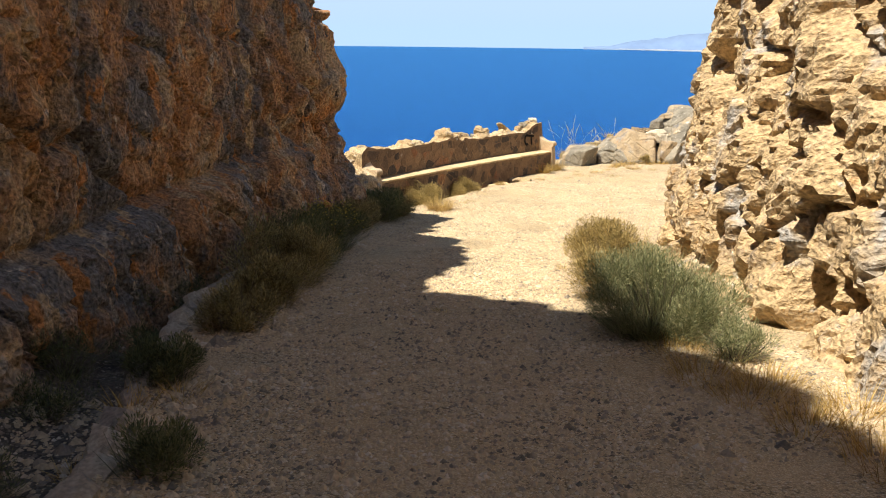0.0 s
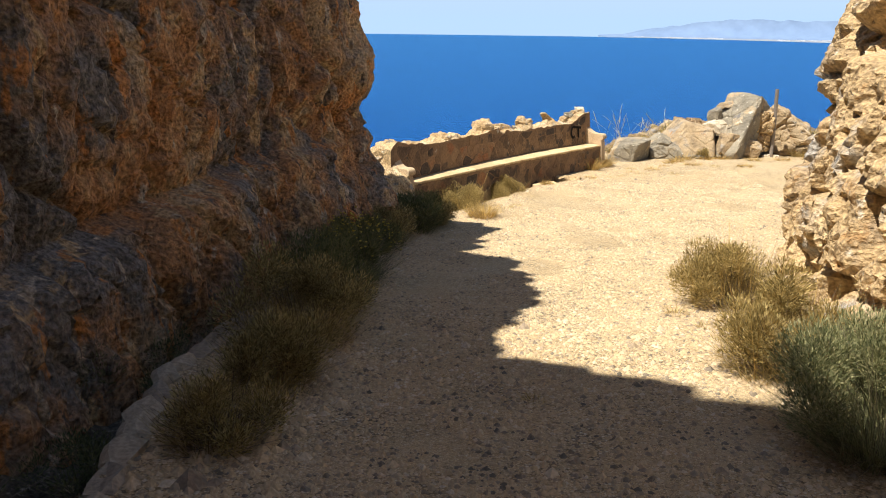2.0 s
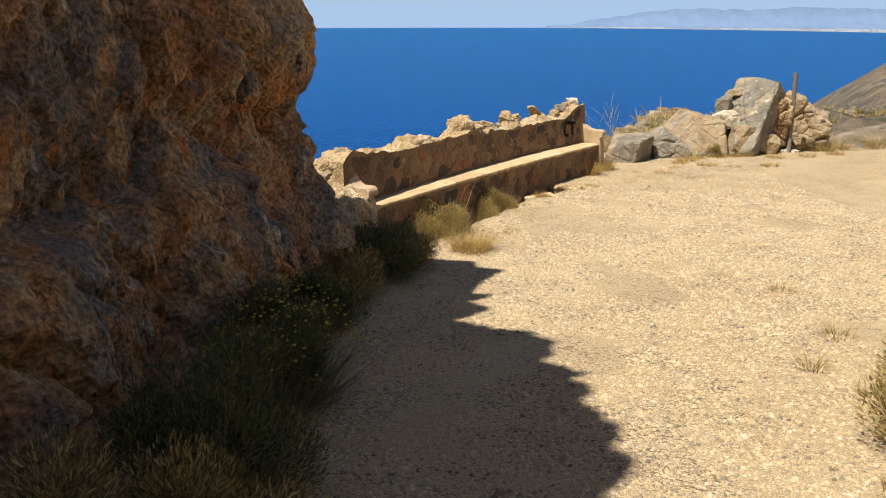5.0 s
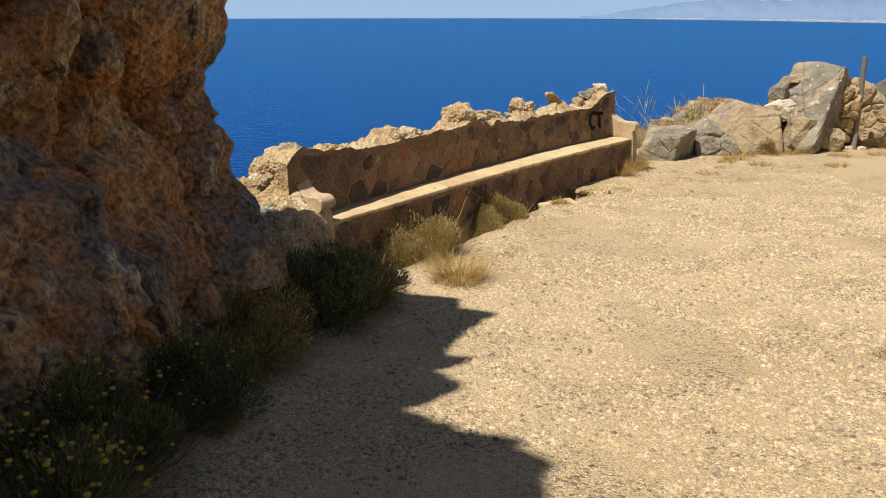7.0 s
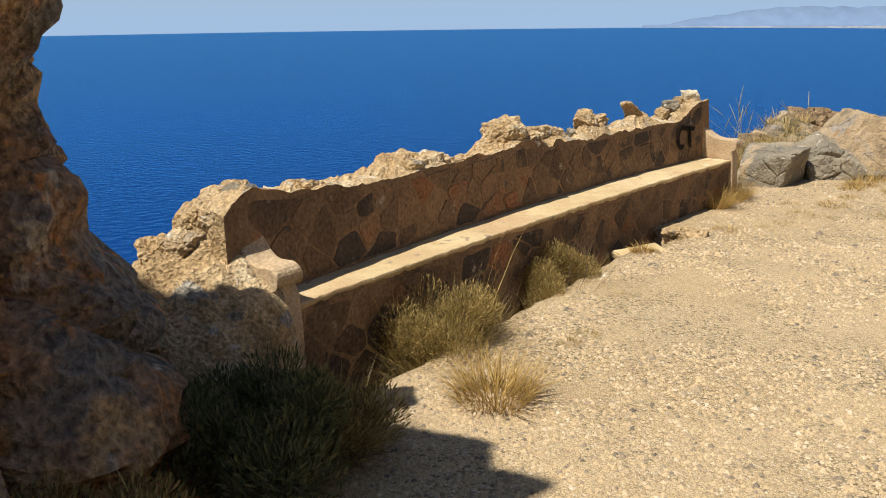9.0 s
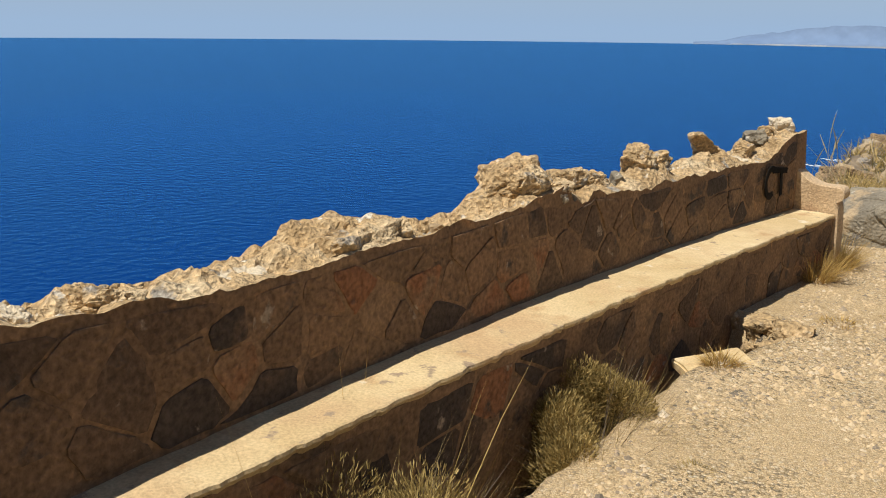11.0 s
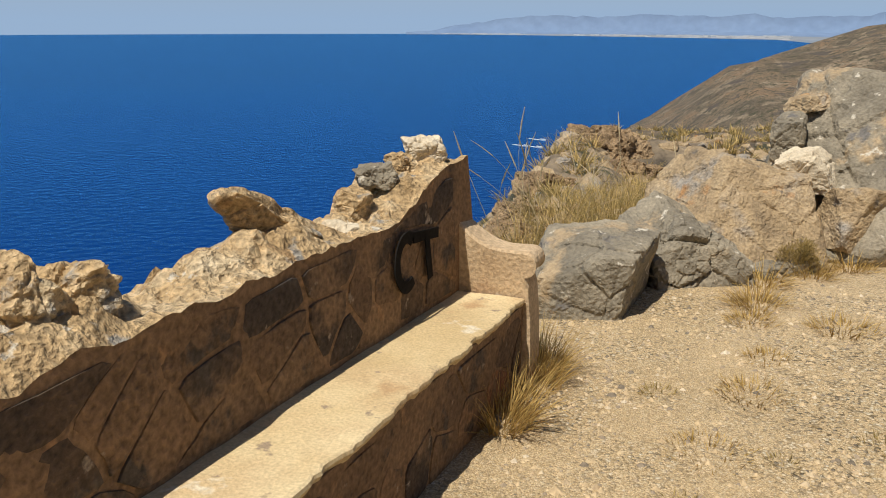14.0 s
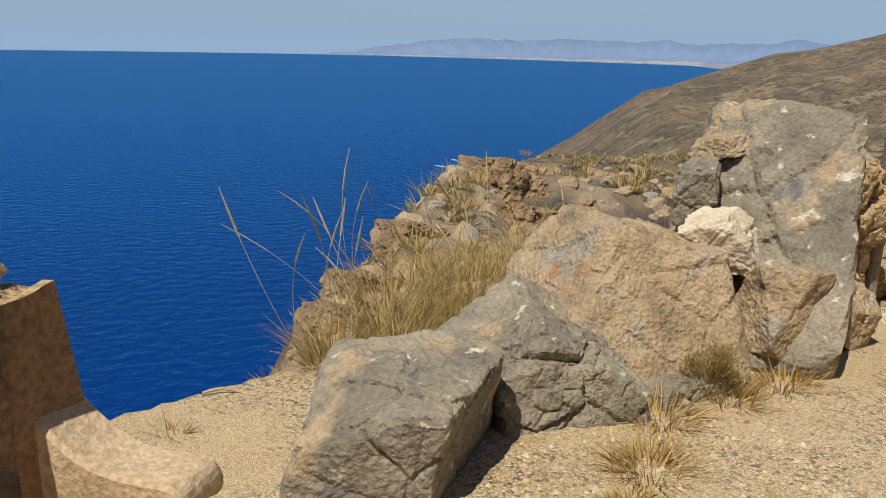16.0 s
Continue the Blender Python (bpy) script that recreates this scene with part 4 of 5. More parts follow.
shrub("shrub", "small dark weed at the lane edge", -1.18, 3.2, 0.24, 0.26, M_DARKGREEN, 2200, 0.03, seed=10, twigs=120, group=SCRUB)
for k, (x, y, r, h) in enumerate(((-2.45, 5.2, 0.3, 0.4), (-2.5, 6.6, 0.32, 0.45), (-2.35, 7.6, 0.3, 0.5), (-2.25, 8.8, 0.3, 0.5), (-2.55, 3.9, 0.25, 0.3), (-2.05, 3.4, 0.28, 0.25), (-2.3, 4.6, 0.3, 0.3), (-2.1, 5.7, 0.3, 0.35), (-2.2, 7.1, 0.32, 0.4), (-2.0, 8.1, 0.3, 0.4), (-2.1, 9.6, 0.3, 0.4))):
    shrub("weed", "thin grey-green weeds in the dry drain", x, y, r, h, M_DARKGREEN, 1300, 0.03, 110, seed=20 + k, group="weeds in the drain", category="weed")
for k, (x, y) in enumerate(((-1.55, 3.95), (-1.35, 4.15), (-1.72, 3.7))):
    tuft("small tuft of dry orange grass in shade", x, y, 0.12, 0.16, M_GOLD, 90, seed=k)

# lane, landward side
SIDE = "shrubs beside the ochre cliff"
shrub("shrub", "bushy grey-green shrub half in sun at the cliff foot", 1.62, 5.65, 0.54, 0.78, M_GREYGREEN, 21000, 0.034, 420, seed=31, group=SIDE, clumps=16)
shrub("shrub", "yellowing olive shrub in full sun", 1.58, 6.85, 0.50, 0.64, M_OLIVE, 8000, 0.04, 380, stalks=60, seed=32, group=SIDE, clumps=14)
shrub("shrub", "olive and straw-coloured shrub by the cliff corner", 1.90, 8.60, 0.50, 0.62, M_OLIVE, 8000, 0.04, 420, stalks=90, seed=33, group=SIDE, clumps=14)
shrub("shrub", "thin grey shrub against the ochre cliff", 1.95, 4.95, 0.22, 0.32, M_GREYGREEN, 1800, 0.03, 200, seed=34, group=SIDE)
for k, (x, y, h) in enumerate(((1.62, 4.6, 0.2), (1.75, 4.2, 0.22), (1.9, 3.75, 0.2), (2.05, 3.3, 0.22), (1.95, 4.4, 0.2), (2.1, 2.9, 0.2), (2.2, 3.9, 0.24), (1.62, 5.1, 0.16))):
    tuft("dry straw-coloured grass along the cliff foot", x, y, 0.2, h, M_GOLD, 230, seed=40 + k)
for k, (x, y, r, h) in enumerate(((1.78, 9.9, 0.07, 0.2), (1.33, 8.25, 0.07, 0.14), (1.45, 7.86, 0.06, 0.1), (2.55, 12.0, 0.08, 0.16), (1.36, 6.6, 0.06, 0.1), (0.06, 6.25, 0.05, 0.08), (2.3, 10.6, 0.1, 0.2))):
    tuft("sparse dry weed in the gravel", x, y, r, h, M_ESPARTO, 70, seed=55 + k)

# round the bench
shrub("shrub", "straw-olive bush with dry stalks before the bench", -0.20, 14.55, 0.48, 0.76, M_OLIVE, 14000, 0.03, 300, stalks=45, seed=61, group="bushes before the bench", clumps=14)
shrub("shrub", "small olive bush with bleached twigs in the drain", 0.54, 15.88, 0.40, 0.70, M_OLIVE, 12000, 0.028, 380, seed=62, group="bushes before the bench", clumps=13)
tuft("small golden cushion of dry grass", 0.06, 13.72, 0.17, 0.30, M_GOLD, 560, seed=63, spread=0.95)
for k, (x, y, h, n) in enumerate(((2.42, 18.80, 0.36, 420), (2.76, 19.34, 0.36, 420), (2.66, 19.16, 0.26, 260))):
    tuft("tuft of golden dry grass at the bench foot", x, y, 0.12, h, M_GOLD, n, seed=70 + k)
for k, (x, y, r, h) in enumerate(((3.64, 18.83, 0.15, 0.11), (3.16, 18.34, 0.17, 0.08), (2.22, 17.63, 0.12, 0.08), (4.42, 20.04, 0.14, 0.24), (4.62, 19.5, 0.16, 0.14), (5.65, 19.34, 0.13, 0.14), (4.75, 20.5, 0.13, 0.26), (6.2, 20.4, 0.15, 0.16),
                                  (5.6, 20.7, 0.13, 0.2), (3.95, 19.2, 0.1, 0.08), (5.2, 20.6, 0.12, 0.22), (4.2, 19.75, 0.12, 0.12), (1.3, 16.75, 0.07, 0.14), (6.9, 20.6, 0.14, 0.16), (7.6, 20.9, 0.14, 0.18))):
    tuft("low golden tuft of dry grass in the gravel", x, y, r, h, M_GOLD, 220, 0.007, 80 + k, 1.2)
for k, (x, y, r, h) in enumerate(((2.86, 17.99, 0.10, 0.07), (2.59, 17.82, 0.08, 0.06), (3.23, 18.94, 0.07, 0.07), (3.9, 18.2, 0.12, 0.08), (5.0, 19.3, 0.1, 0.09), (0.62, 14.7, 0.05, 0.07), (0.5, 14.55, 0.05, 0.07), (0.95, 15.5, 0.05, 0.06), (3.4, 18.2, 0.06, 0.06))):
    tuft("small olive weed flat in the gravel", x, y, r, h, M_OLIVE, 160, 0.007, 100 + k, 1.3)
shrub("weed", "dry olive weed in a crevice of the outcrop", 5.16, 20.74, 0.16, 0.32, M_OLIVE, 1500, 0.025, 120, seed=95, category="weed")
ESP = "esparto clumps on the slope"
for k, (x, y, r, h, n, st) in enumerate(((3.45, 21.75, 0.16, 0.42, 420, 10), (3.85, 21.95, 0.2, 0.5, 500, 5), (4.3, 22.3, 0.22, 0.5, 500, 3), (4.0, 22.7, 0.2, 0.5, 420, 3), (4.65, 22.8, 0.25, 0.5, 480, 2), (5.1, 23.3, 0.25, 0.55, 420, 2), (4.5, 23.6, 0.25, 0.5, 380, 2),
                                         (5.6, 24.0, 0.25, 0.5, 350, 1), (7.9, 22.0, 0.22, 0.45, 350, 3), (8.5, 22.6, 0.25, 0.5, 350, 3), (9.2, 22.3, 0.25, 0.5, 350, 2), (2.6, 21.0, 0.06, 0.16, 40, 0))):
    tuft("shaggy clump of pale esparto grass with tall seed stalks", x, y, r, h, M_ESPARTO, n, 0.006, 110 + k, 1.0, "esparto_clump", st, 1.05, ESP)


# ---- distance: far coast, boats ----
# air haze over hills and plain is put into these bluish base colours
M_FAR_HILL = material("haze_painted_hills", [(0.3, (0.148, 0.224, 0.367)), (0.7, (0.171, 0.251, 0.394))], 0.004, 0.02, 0.1, bump=0.2, bump_size=5)
M_FAR_PLAIN = material("haze_painted_plain", [(0.35, (0.182, 0.232, 0.302)), (0.5, (0.228, 0.264, 0.311)), (0.62, (0.258, 0.280, 0.302))], 0.006, 0.03, 0.2, bump=0.2, bump_size=2)
M_WHITE = material("white_greenhouse_roofs", [(0.3, (0.38, 0.41, 0.45)), (0.7, (0.55, 0.56, 0.57))], 0.02, 0.1, 0.15, bump=0.1)


def polar(az, d, z):
    return Vector((2.7 + d * math.sin(radians(az)), 17.4 + d * math.cos(radians(az)), z))


def shore(az):
    return float(np.interp(az, [8, 11, 17, 25, 33, 35.5, 38, 60, 75], [4740, 4720, 4520, 4150, 3800, 3200, 2700, 2300, 2000]))


azs = np.arange(9.5, 76, 0.12)
verts = []
for az in azs:
    near = shore(az)
    rise = np.interp(az, [8, 11, 14, 18, 24, 30, 36, 46, 75], [4, 22, 76, 108, 114, 108, 128, 145, 170]) * (0.86 + 0.13 * float(wave(az, 3.3, 1.6, 4)) + 0.06 * float(wave(az, 1.2, 0.5, 6)))
    lift = np.interp(az, [8, 10, 14], [0.3, 3, 6])
    for k, hh in ((0.0, -1.5), (0.02, 0.25), (0.45, 0.6), (0.75, 1.0)):
        verts.append(polar(az, near + (4800 - near) * k, -80 + hh * lift / 6 * 2.5))
    verts.append(polar(az, 4780, -80 + 0.2 * rise + 3))
    verts.append(polar(az, 4840, -80 + rise))
    verts.append(polar(az, 4900, -90))
fc = grid_faces(len(azs), 7)
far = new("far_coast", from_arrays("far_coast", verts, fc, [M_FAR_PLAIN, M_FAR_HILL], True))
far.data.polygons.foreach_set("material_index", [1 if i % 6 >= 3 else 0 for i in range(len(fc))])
tagged(far, "hills and pale plain of a far coast, blue haze painted into their colour", "coast", kind="structure")
rng = random.Random(5)
bm = bmesh.new()
for _ in range(110):
    az = rng.choice((rng.uniform(12, 17), rng.uniform(20, 34), rng.uniform(24, 33)))
    near = shore(az)
    d = near + rng.uniform(0.05, 0.8) * (4700 - near)
    L, W = rng.uniform(15, 70), rng.uniform(8, 30)
    m = Matrix.Translation(polar(az, d, -77.5)) @ Matrix.Rotation(-radians(az), 4, "Z") @ Matrix.Diagonal((L, W, rng.uniform(3, 7), 1))
    bmesh.ops.create_cube(bm, size=1, matrix=m)
white = new("greenhouses", link_mesh("greenhouses", bm, M_WHITE))
tagged(white, "tiny white greenhouses along the far coast", "greenhouses", kind="stuff")

M_FOAM = material("white_foam", [(0.3, (0.7, 0.74, 0.78)), (0.7, (0.85, 0.87, 0.88))], 0.3, 2, 0.2)
for k, (az, d, ln) in enumerate(((17.6, 545, 13), (18.7, 575, 14), (18.5, 540, 14))):
    c = polar(az, d, -79.9)
    b = thing("motorboat", "small white motorboat with a foaming wake", "boat", c, "motorboats")
    b.rotation_euler.z = radians(-62)
    bm = bmesh.new()
    hull = [bm.verts.new(p) for p in ((-2.5, -0.9, 0.9), (1.2, -0.9, 1.0), (3.2, 0, 1.3), (1.2, 0.9, 1.0), (-2.5, 0.9, 0.9), (-2.5, -0.6, -0.2), (1.2, -0.6, -0.2), (2.6, 0, -0.1), (1.2, 0.6, -0.2), (-2.5, 0.6, -0.2))]
    for i in range(5):
        j = (i + 1) % 5
        bm.faces.new((hull[i], hull[j], hull[5 + j], hull[5 + i]))
    bm.faces.new(hull[:5])
    bm.faces.new(hull[:4:-1])
    part("hull", bm, M_FOAM, b)
    bm = bmesh.new()
    pts = [(-2, 0.5), (-ln * 0.5, 0.9), (-ln, 0.3)]
    top = [bm.verts.new((x, w, 0.12)) for x, w in pts] + [bm.verts.new((x, -w, 0.12)) for x, w in pts[::-1]]
    f = bm.faces.new(top)
    r = bmesh.ops.extrude_face_region(bm, geom=[f])
    bmesh.ops.translate(bm, vec=(0, 0, -0.15), verts=[v for v in r["geom"] if isinstance(v, bmesh.types.BMVert)])
    bmesh.ops.recalc_face_normals(bm, faces=bm.faces)
    part("wake", bm, M_FOAM, b, "white foam trail on the water")


# ---- loose rubble along the top of the backrest ----
def rubble(s, n, z, size, seed, mat=None, turn=(0, 0, 0), label="broken stone bedded in the wall top", level=5, crack=0.07, rough=0.065):
    ob = new("rubble_stone", rock_mesh("rubble_stone", size, mat or M_RUBBLE, seed, level=level, crack=crack, rough=rough))
    ob.matrix_world = Matrix.Translation(on_bench(s, back_n(s) + n, z - (0.045 if z > -0.75 else 0))) @ Matrix.Rotation(math.atan2(BU.y, BU.x), 4, "Z") @ pose(0, 0, 0, *turn)
    ob.parent = back_wall
    return tagged(ob, label)


rubble(-0.11, -0.13, -0.50, (0.12, 0.09, 0.13), 101, M_GREY_ROCK, (0, 10, 0), "dark upright stone at the wall end", crack=0.02, rough=0.03)
rubble(-0.08, -0.20, -0.44, (0.09, 0.09, 0.06), 102)
rubble(-0.27, -0.24, -0.55, (0.12, 0.12, 0.09), 124, M_RUBBLE)
rubble(0.17, -0.18, -0.52, (0.055, 0.07, 0.06), 103, M_PALE_ROCK)
rubble(0.42, -0.18, -0.52, (0.13, 0.13, 0.07), 104)
rubble(0.92, -0.16, -0.58, (0.13, 0.11, 0.05), 105, M_PALE_ROCK, crack=0.02, rough=0.03)
rubble(1.47, -0.2, -0.580, (0.27, 0.17, 0.10), 106, M_RUBBLE, (0, -4, 0), "broad broken stone on the wall top", crack=0.03)
rubble(1.70, -0.18, -0.575, (0.15, 0.14, 0.09), 107)
rubble(1.90, -0.18, -0.645, (0.14, 0.12, 0.05), 108)
rubble(2.72, -0.20, -0.495, (0.22, 0.17, 0.14), 109, M_RUBBLE, (0, -6, 0), "large broken rock on the wall top", crack=0.035)
rubble(2.93, -0.12, -0.545, (0.15, 0.13, 0.09), 110, M_RUBBLE, (0, 12, 0))
rubble(3.29, -0.22, -0.555, (0.15, 0.12, 0.08), 112, M_RUBBLE, crack=0.03)
rubble(3.52, -0.2, -0.600, (0.10, 0.10, 0.07), 113)
rubble(3.80, -0.18, -0.63, (0.05, 0.05, 0.07), 114, M_GREY_ROCK, crack=0.02, rough=0.03)
rubble(4.10, -0.2, -0.550, (0.10, 0.11, 0.12), 115, M_RUBBLE, (0, -12, 0), crack=0.04)
rubble(4.27, -0.2, -0.570, (0.13, 0.11, 0.10), 116)
slab = new("rubble_stone", rock_mesh("rubble_stone", (0.36, 0.14, 0.085), M_RUBBLE, 117, level=5, facets=3, box=0.96, crack=0.03, rough=0.02))
slab.matrix_world = Matrix.Translation(on_bench(5.33, back_n(5.33) - 0.25, -0.70)) @ Matrix.Rotation(math.atan2(BU.y, BU.x), 4, "Z") @ Matrix.Rotation(radians(25), 4, "Y")
slab.parent = back_wall
tagged(slab, "slanting slab of stone jutting from the wall top")
rubble(5.06, -0.2, -0.70, (0.16, 0.13, 0.08), 118)
rubble(5.30, -0.12, -0.72, (0.14, 0.10, 0.06), 125)
rubble(5.55, -0.18, -0.70, (0.07, 0.07, 0.05), 119, M_PALE_ROCK, crack=0.02)
rubble(5.72, -0.2, -0.63, (0.085, 0.08, 0.07), 120, M_RUBBLE, crack=0.03, rough=0.04)
rubble(5.92, -0.22, -0.545, (0.11, 0.09, 0.06), 121, M_GREY_ROCK, crack=0.03)
rubble(6.13, -0.2, -0.53, (0.09, 0.09, 0.07), 126, M_RUBBLE)
rubble(6.29, -0.18, -0.475, (0.13, 0.11, 0.075), 123, M_PALE_ROCK, (0, 8, 0), "pale stone crowning the wall end", crack=0.04)
for k in range(46):
    rr = random.Random(900 + k)
    s = rr.uniform(-0.2, 6.25)
    rubble(s, rr.uniform(-0.36, -0.05), wall_top(s) - 0.02, (rr.uniform(0.025, 0.06), rr.uniform(0.025, 0.05), rr.uniform(0.02, 0.04)), 200 + k, rr.choice((M_RUBBLE, M_PALE_ROCK, M_TAN_ROCK, M_GREY_ROCK)), (0, 0, rr.uniform(0, 90)), level=3)
# ragged outer end of the wall
rubble(-0.46, -0.18, -1.16, (0.21, 0.34, 0.30), 288, M_RUBBLE, (0, -12, 0), "crumbled rubble end of the wall", 6, 0.05, 0.08)
rubble(-0.40, -0.26, -1.26, (0.18, 0.33, 0.50), 290, M_RUBBLE, (0, -8, 0), "crumbled rubble end of the wall", 6, 0.05, 0.08)
rubble(-0.42, -0.30, -1.56, (0.28, 0.40, 0.36), 291, M_RUBBLE, (0, -20, 0), "crumbled rubble end of the wall", 6, 0.05, 0.08)
for k, (s, n, z, a) in enumerate(((-0.38, -0.25, -0.66, 0.12), (-0.46, -0.38, -0.70, 0.13), (-0.62, -0.30, -0.95, 0.14), (-0.70, -0.12, -1.12, 0.13), (-0.6, -0.25, -1.5, 0.2))):
    rubble(s, n, z, (a, a * 0.9, a * 0.7), 300 + k, M_RUBBLE if k % 2 else M_TAN_ROCK, (0, 0, 30 * k), "rough stone of the broken wall end")


# ---- facing stones, each set a little proud of its mortar ----
def clipped(poly, nx, ny, d):
    """The part of a convex outline on the inner side of a line."""
    out = []
    for (ax, ay), (bx, by) in zip(poly, poly[1:] + poly[:1]):
        a, b = ax * nx + ay * ny - d, bx * nx + by * ny - d
        if a <= 0:
            out.append((ax, ay))
        if a * b < 0:
            k = a / (a - b)
            out.append((ax + (bx - ax) * k, ay + (by - ay) * k))
    return out


def facing(parent, s0, s1, low, high, surface, rows, seed, mean=0.2):
    """Irregular many-sided stones fitted over a wall face, with narrow flush joints."""
    rng = random.Random(seed)
    seeds = []
    for r in range(rows):
        s = s0 + rng.uniform(0, mean)
        while s < s1:
            k = (r + 0.5 + rng.uniform(-0.34, 0.34)) / rows
            seeds.append((s, low(s) + (high(s) - low(s)) * k))
            s += mean * rng.uniform(0.6, 1.5)
    for s, z in seeds:
        poly = [(max(s0, s - 0.5), z - 0.5), (min(s1, s + 0.5), z - 0.5), (min(s1, s + 0.5), z + 0.5), (max(s0, s - 0.5), z + 0.5)]
        for a, c in seeds:
            if (a, c) != (s, z) and abs(a - s) < 0.9:
                nx, ny = a - s, c - z
                poly = clipped(poly, nx, ny, (nx * (a + s) + ny * (c + z)) / 2)
        poly = [(q, min(max(w, low(q) + 0.008), high(q) - 0.012)) for q, w in poly]
        outline = []
        for (ax, ay), (bx, by) in zip(poly, poly[1:] + poly[:1]):
            if math.hypot(bx - ax, by - ay) < 0.02:
                continue
            for k in (0.12, 0.5, 0.88):
                outline.append((ax + (bx - ax) * k + rng.uniform(-0.006, 0.006), ay + (by - ay) * k + rng.uniform(-0.006, 0.006)))
        n = len(outline)
        if n < 9 or rng.random() < 0.06:
            continue
        cs, cz = sum(p[0] for p in outline) / n, sum(p[1] for p in outline) / n
        half = max(0.03, sum(math.hypot(p[0] - cs, p[1] - cz) for p in outline) / n)
        joint, lift = rng.uniform(0.007, 0.014) / half, rng.uniform(0.0, 0.005)
        bm = bmesh.new()
        rings = [[bm.verts.new(surface(cs + (a - cs) * inset, cz + (c - cz) * inset, up)) for a, c in outline] for inset, up in ((1 - joint, -0.012), (0.97 - joint, lift * 0.6), (0.84 - joint, lift))]
        for a, b in zip(rings, rings[1:]):
            for i in range(n):
                bm.faces.new((a[i], a[(i + 1) % n], b[(i + 1) % n], b[i]))
        bm.faces.new(rings[-1])
        bmesh.ops.recalc_face_normals(bm, faces=bm.faces)
        ob = new("facing_stone", link_mesh("facing_stone", bm, M_FACING))
        ob.parent = parent


facing(back_wall, -0.2, 6.26, lambda s: seat_z(s) + 0.01, lambda s: wall_top(s) - 0.02, lambda s, z, up: on_bench(s, back_n(s) - 0.02 * (z + 1.2) + 0.0015 + up, z), 3, 4, 0.25)
facing(front_wall, -0.05, 6.3, lambda s: seat_z(s) - 0.62, lambda s: seat_z(s) - 0.05, lambda s, z, up: on_bench(s, front_n(s) - 0.014 - 0.03 * (seat_z(s) - z) / 1.1 + 0.0015 + up, z), 3, 9, 0.25)


# crumbled slope of mortar and stone against the outer side of the near arm
def end_slope(s, n):
    top = np.interp(n, [-0.72, -0.55, -0.28, -0.05, 0.04, 0.16], [-0.66, -0.56, -0.70, -0.86, -1.05, -1.75])
    top -= float(np.interp(s, [-0.95, -0.75, -0.55, -0.3, -0.2], [0.75, 0.32, 0.14, 0.03, 0.0]))
    q = on_bench(s, n, 0)
    return on_bench(s, n, float(top) + 0.05 * noise.noise(q * 4) + 0.035 * noise.noise(q * 11) + 0.02 * noise.noise(q * 25) + blocks(q, 5, 3.0, 0.035))


bm = bmesh.new()
rows = [[bm.verts.new(end_slope(s, n)) for n in np.arange(-0.72, 0.18, 0.03)] for s in np.arange(-0.95, -0.18, 0.03)]
for row in (rows[0], rows[-1]):
    for v in row:
        if row is rows[0]:
            v.co.z = -1.9
for a, b in zip(rows, rows[1:]):
    a[0].co.z = a[-1].co.z = -1.9
    for i in range(len(a) - 1):
        bm.faces.new((a[i], b[i], b[i + 1], a[i + 1]))
bmesh.ops.recalc_face_normals(bm, faces=bm.faces)
part("wall_end", bm, M_RUBBLE, bench, "crumbled mortar slope at the broken end of the bench")

# end of the open drain: rubble face and a flat slab across it
bm = bmesh.new()
bmesh.ops.create_cube(bm, size=1, matrix=Matrix.Diagonal((0.42, 0.26, 0.07, 1)))
bmesh.ops.bevel(bm, geom=bm.edges[:], offset=0.012, segments=2, affect="EDGES")
bmesh.ops.subdivide_edges(bm, edges=[e for e in bm.edges if e.calc_length() > 0.1], cuts=7, use_grid_fill=True)
for v in bm.verts:
    v.co += Vector((0.012 * noise.noise(v.co * 9), 0.015 * noise.noise(v.co * 8 + Vector((3, 1, 0))), 0.006 * noise.noise(v.co * 12)))
drain_slab = new("drain_slab", link_mesh("drain_slab", bm, M_PLASTER))
drain_slab.matrix_world = pose(1.29, 16.80, -1.60, 3, -4, 20)
tagged(drain_slab, "flat pale slab of concrete lying across the drain", "slab")
for k, (x, y, z, a) in enumerate(((1.86, 17.42, -1.62, 0.14), (1.76, 17.6, -1.64, 0.14), (1.72, 17.18, -1.66, 0.13), (1.84, 17.36, -1.80, 0.16), (1.70, 17.14, -1.82, 0.15), (1.72, 17.62, -1.82, 0.14), (1.58, 17.02, -1.7, 0.11), (1.84, 17.4, -1.98, 0.17), (1.7, 17.16, -2.0, 0.16), (1.74, 17.62, -2.0, 0.16), (1.6, 17.78, -1.66, 0.12), (1.58, 17.8, -1.85, 0.13))):
    rock("drain_end_stone", "rough ochre stone walling the end of the drain", (x, y, z), (a, a * 0.9, a * 0.75), M_CLIFF_TAN, 510 + k, (0, 0, 35 * k), "stone", "stones at the drain end", level=4, crack=0.05)

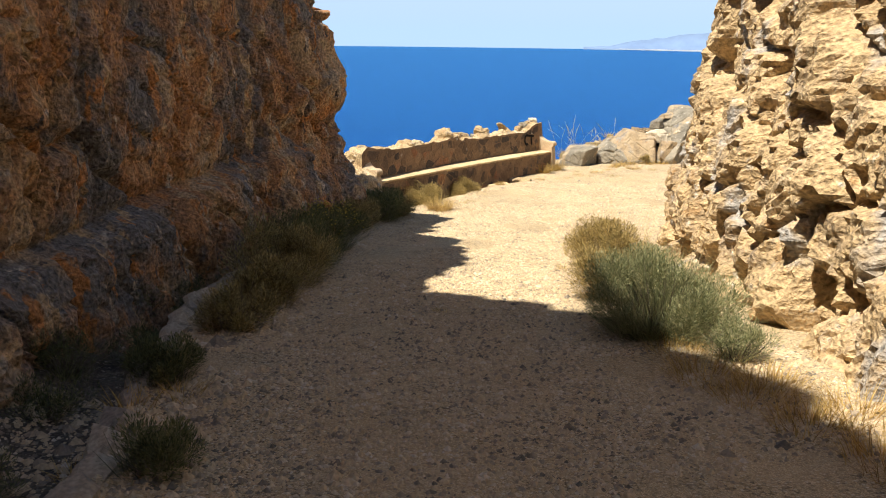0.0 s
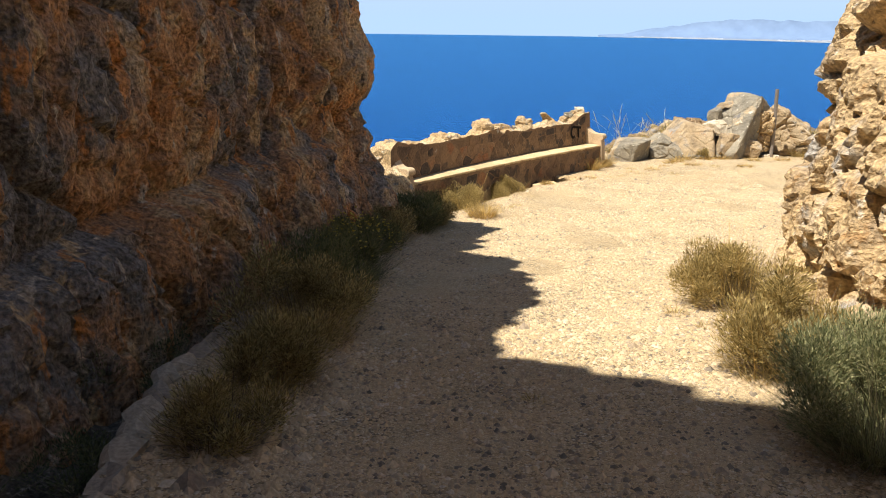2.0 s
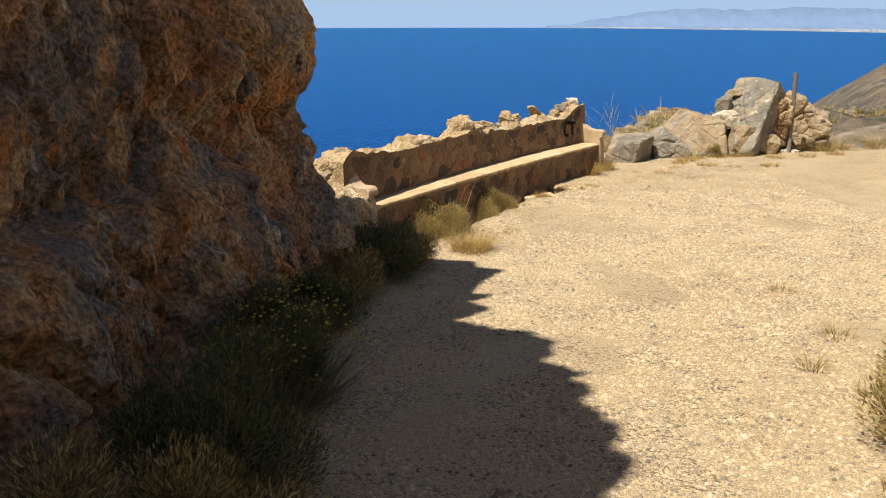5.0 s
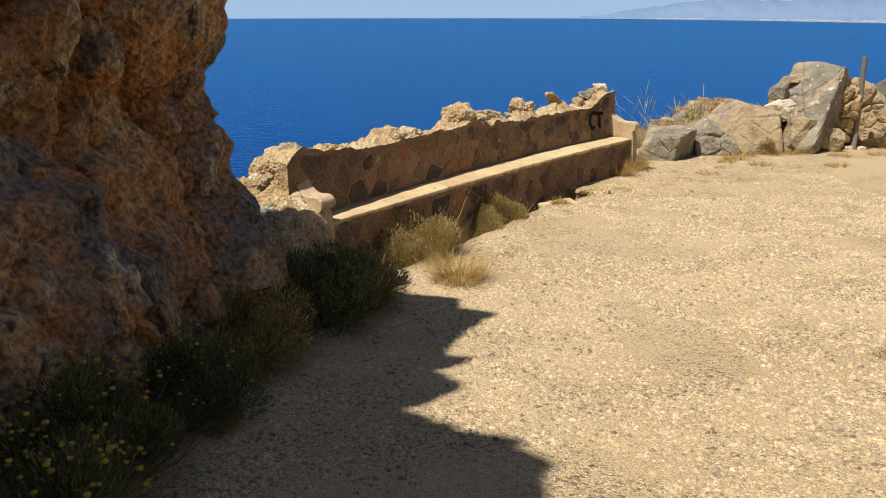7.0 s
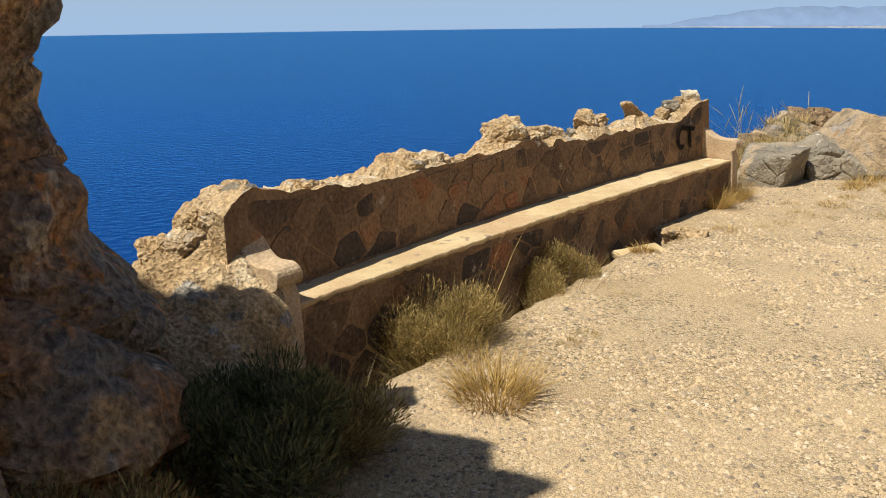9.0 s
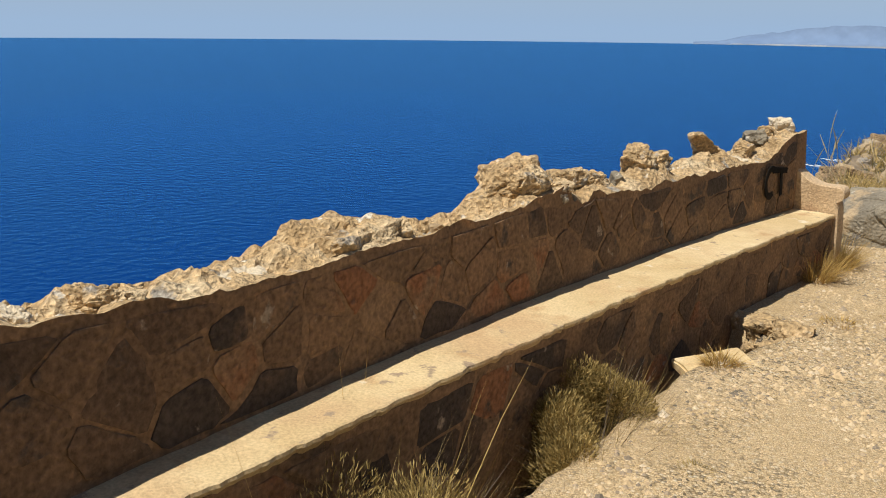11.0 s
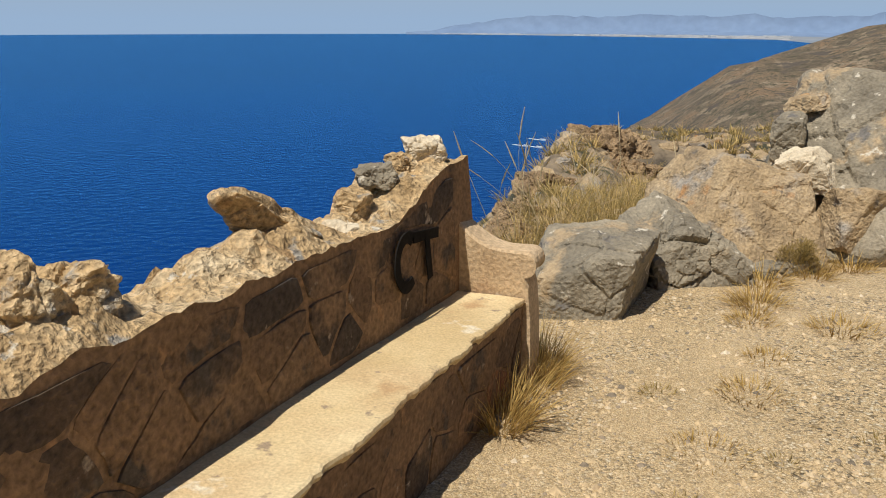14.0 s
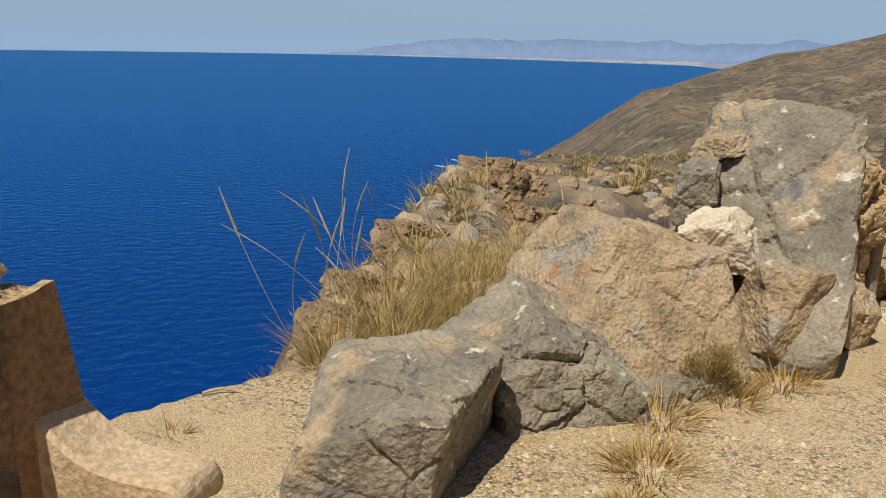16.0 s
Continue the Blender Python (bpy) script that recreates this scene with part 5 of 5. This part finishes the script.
# kerb stones on the edge of the drain
M_KERB = material("pale_kerb_stone", [(0.3, (0.30, 0.25, 0.19)), (0.6, (0.46, 0.38, 0.27))], 4, 40, 0.35, bump=0.7, bump_size=0.012, per_object=0.3)
kerb = thing("drain_kerb", "row of worn pale stones edging the open drain", "kerb")
rng = random.Random(77)
kmesh = [rock_mesh("kerb_stone", (0.18, 0.10, 0.075), M_KERB, 400 + i, level=2, box=0.7, facets=5) for i in range(7)]
for (ax, ay), (bx, by) in zip(DRAIN[1:5], DRAIN[2:6]):
    run = math.hypot(bx - ax, by - ay)
    d = 0.0
    while d < run - 0.1:
        k = (d + 0.13) / run
        x, y = ax + (bx - ax) * k + 0.05, ay + (by - ay) * k
        ob = new("kerb_stone", rng.choice(kmesh))
        ob.matrix_world = pose(x + rng.uniform(-0.015, 0.015), y, ground_z(x + 0.16, y) - 0.015 + rng.uniform(-0.012, 0.01), rng.uniform(-6, 6), rng.uniform(-6, 6), math.degrees(math.atan2(by - ay, bx - ax)) + rng.uniform(-7, 7))
        ob.parent = kerb
        d += rng.uniform(0.24, 0.3)

# loose chippings on the lane
rng = np.random.default_rng(3)
N = 230000
px = rng.uniform(-2.9, 5.2, N)
py = 2.0 + 19.5 * rng.random(N) ** 1.3
side = beside(px, py, DRAIN)
keep = (np.where(py < 11, px < 2.4, True)) & ((side > 0.06) | ((side < -0.08) & (py < 9) & (rng.random(N) < 0.6))) & (beside(px, py, RIM) > 0.3) & (np.where(py > 13, beside(px, py, ((-0.6, 13.8), (2.9, 19.6), (3.2, 21.0))) > 0.1, True))
keep &= (wave(px, py, 0.9, 12) + 0.5 * wave(px, py, 0.3, 13) > -0.55)
keep &= (py < 17.2) | (rng.random(N) < np.where(wave(px, py, 0.7, 16) > 0.15, 0.75, 0.28))
px, py = px[keep], py[keep]
pz = land(px, py)
size = 0.006 + 0.017 * rng.random(len(px)) ** 2.6
size[rng.random(len(px)) < 0.012] *= 2.0
size[py < 8] *= 1.2
size[(px < -1.0) & (py < 8) & (rng.random(len(px)) < 0.25)] *= 1.9
shape = np.array([(1, 0, 0), (0.3, 0.9, 0), (-0.8, 0.5, 0), (-0.7, -0.6, 0), (0.4, -0.85, 0), (0.1, 0.05, 0.75)])
tris = np.array([(0, 1, 5), (1, 2, 5), (2, 3, 5), (3, 4, 5), (4, 0, 5)])
ang = rng.uniform(0, 6.28, len(px))
jit = rng.uniform(0.7, 1.3, (len(px), 6, 3))
v = shape[None] * jit * size[:, None, None]
v[:, :, 2] -= 0.12 * size[:, None]
c, s_ = np.cos(ang)[:, None], np.sin(ang)[:, None]
vx, vy = v[:, :, 0] * c - v[:, :, 1] * s_, v[:, :, 0] * s_ + v[:, :, 1] * c
allv = np.stack([vx + px[:, None], vy + py[:, None], v[:, :, 2] + pz[:, None]], 2).reshape(-1, 3)
allf = (tris[None] + 6 * np.arange(len(px))[:, None, None]).reshape(-1, 3)
chips = new("gravel", from_arrays("gravel", allv, allf, M_PEBBLE))
tagged(chips, "loose grey and cream chippings scattered on the lane", "gravel", kind="stuff")

# scrub and broken rock on the slopes beyond the rim
rng = random.Random(9)
v, f = [], []
for _ in range(700):
    y = 22.5 + 34 * rng.random() ** 1.3
    x = float(np.interp(y, [21, 26, 36, 54], [3.0, 4.4, 9.5, 19])) + rng.uniform(-0.3, 1) * (3 + 0.35 * (y - 21))
    c = Vector((x, y, ground_z(x, y)))
    bv, bf = blades(rng, 26, 0.12, 1.1, rng.uniform(0.15, 0.4), 0.014 + 0.0012 * (y - 20), 0.3)
    o = len(v)
    v += [p + c for p in bv]
    f += [tuple(i + o for i in q) for q in bf]
tagged(new("slope_scrub", from_arrays("slope_scrub", v, f, M_ESPARTO)), "dry grass tufts scattered over the slope", "grass", kind="stuff")
stones = [rock_mesh("slope_stone", (0.3, 0.24, 0.2), M_TAN_ROCK, 600 + i, level=2, crack=0.06) for i in range(7)]
bm = bmesh.new()
for k in range(1000):
    y = 22.6 + (30 if k < 300 else 8) * rng.random() ** 1.2
    x = float(np.interp(y, [21, 26, 36, 54], [3.0, 4.4, 9.5, 19])) + rng.uniform(-0.4, 1) * (2 + 0.3 * (y - 21))
    o = len(bm.verts)
    bm.from_mesh(rng.choice(stones))
    bm.verts.ensure_lookup_table()
    m = pose(x, y, ground_z(x, y) - 0.03, rng.uniform(0, 40), rng.uniform(0, 40), rng.uniform(0, 360)) @ Matrix.Scale(rng.choice((0.25, 0.3, 0.4, 0.7)) * rng.uniform(0.5, 1.2), 4)
    bmesh.ops.transform(bm, matrix=m, verts=bm.verts[o:])
tagged(new("slope_rubble", link_mesh("slope_rubble", bm, M_TAN_ROCK)), "broken ochre rock scattered over the slope", "rubble", kind="stuff")
CRAG = "ochre crags along the slope"
for k, (x, y, a) in enumerate(((3.62, 22.45, 0.22), (3.95, 23.2, 0.24), (4.9, 25.4, 0.30), (6.5, 26.3, 0.36), (7.2, 28.4, 0.42), (7.7, 30.2, 0.55), (9.0, 33.0, 0.7))):
    hewn("crag", "rust-brown broken crag jutting from the slope", (x, y, ground_z(x, y) - 0.02),
         ((-0.8, -0.3, 0.5, a), (0.3, -0.9, 0.3, a * 0.8), (0.2, 0.2, 1, a * 0.55), (1, 0.2, 0.2, a), (0, 1, 0.2, a), (0, 0, -1, a)), M_CRAG, 700 + k, "rock", CRAG, level=5, rough=0.06, crack=0.07)
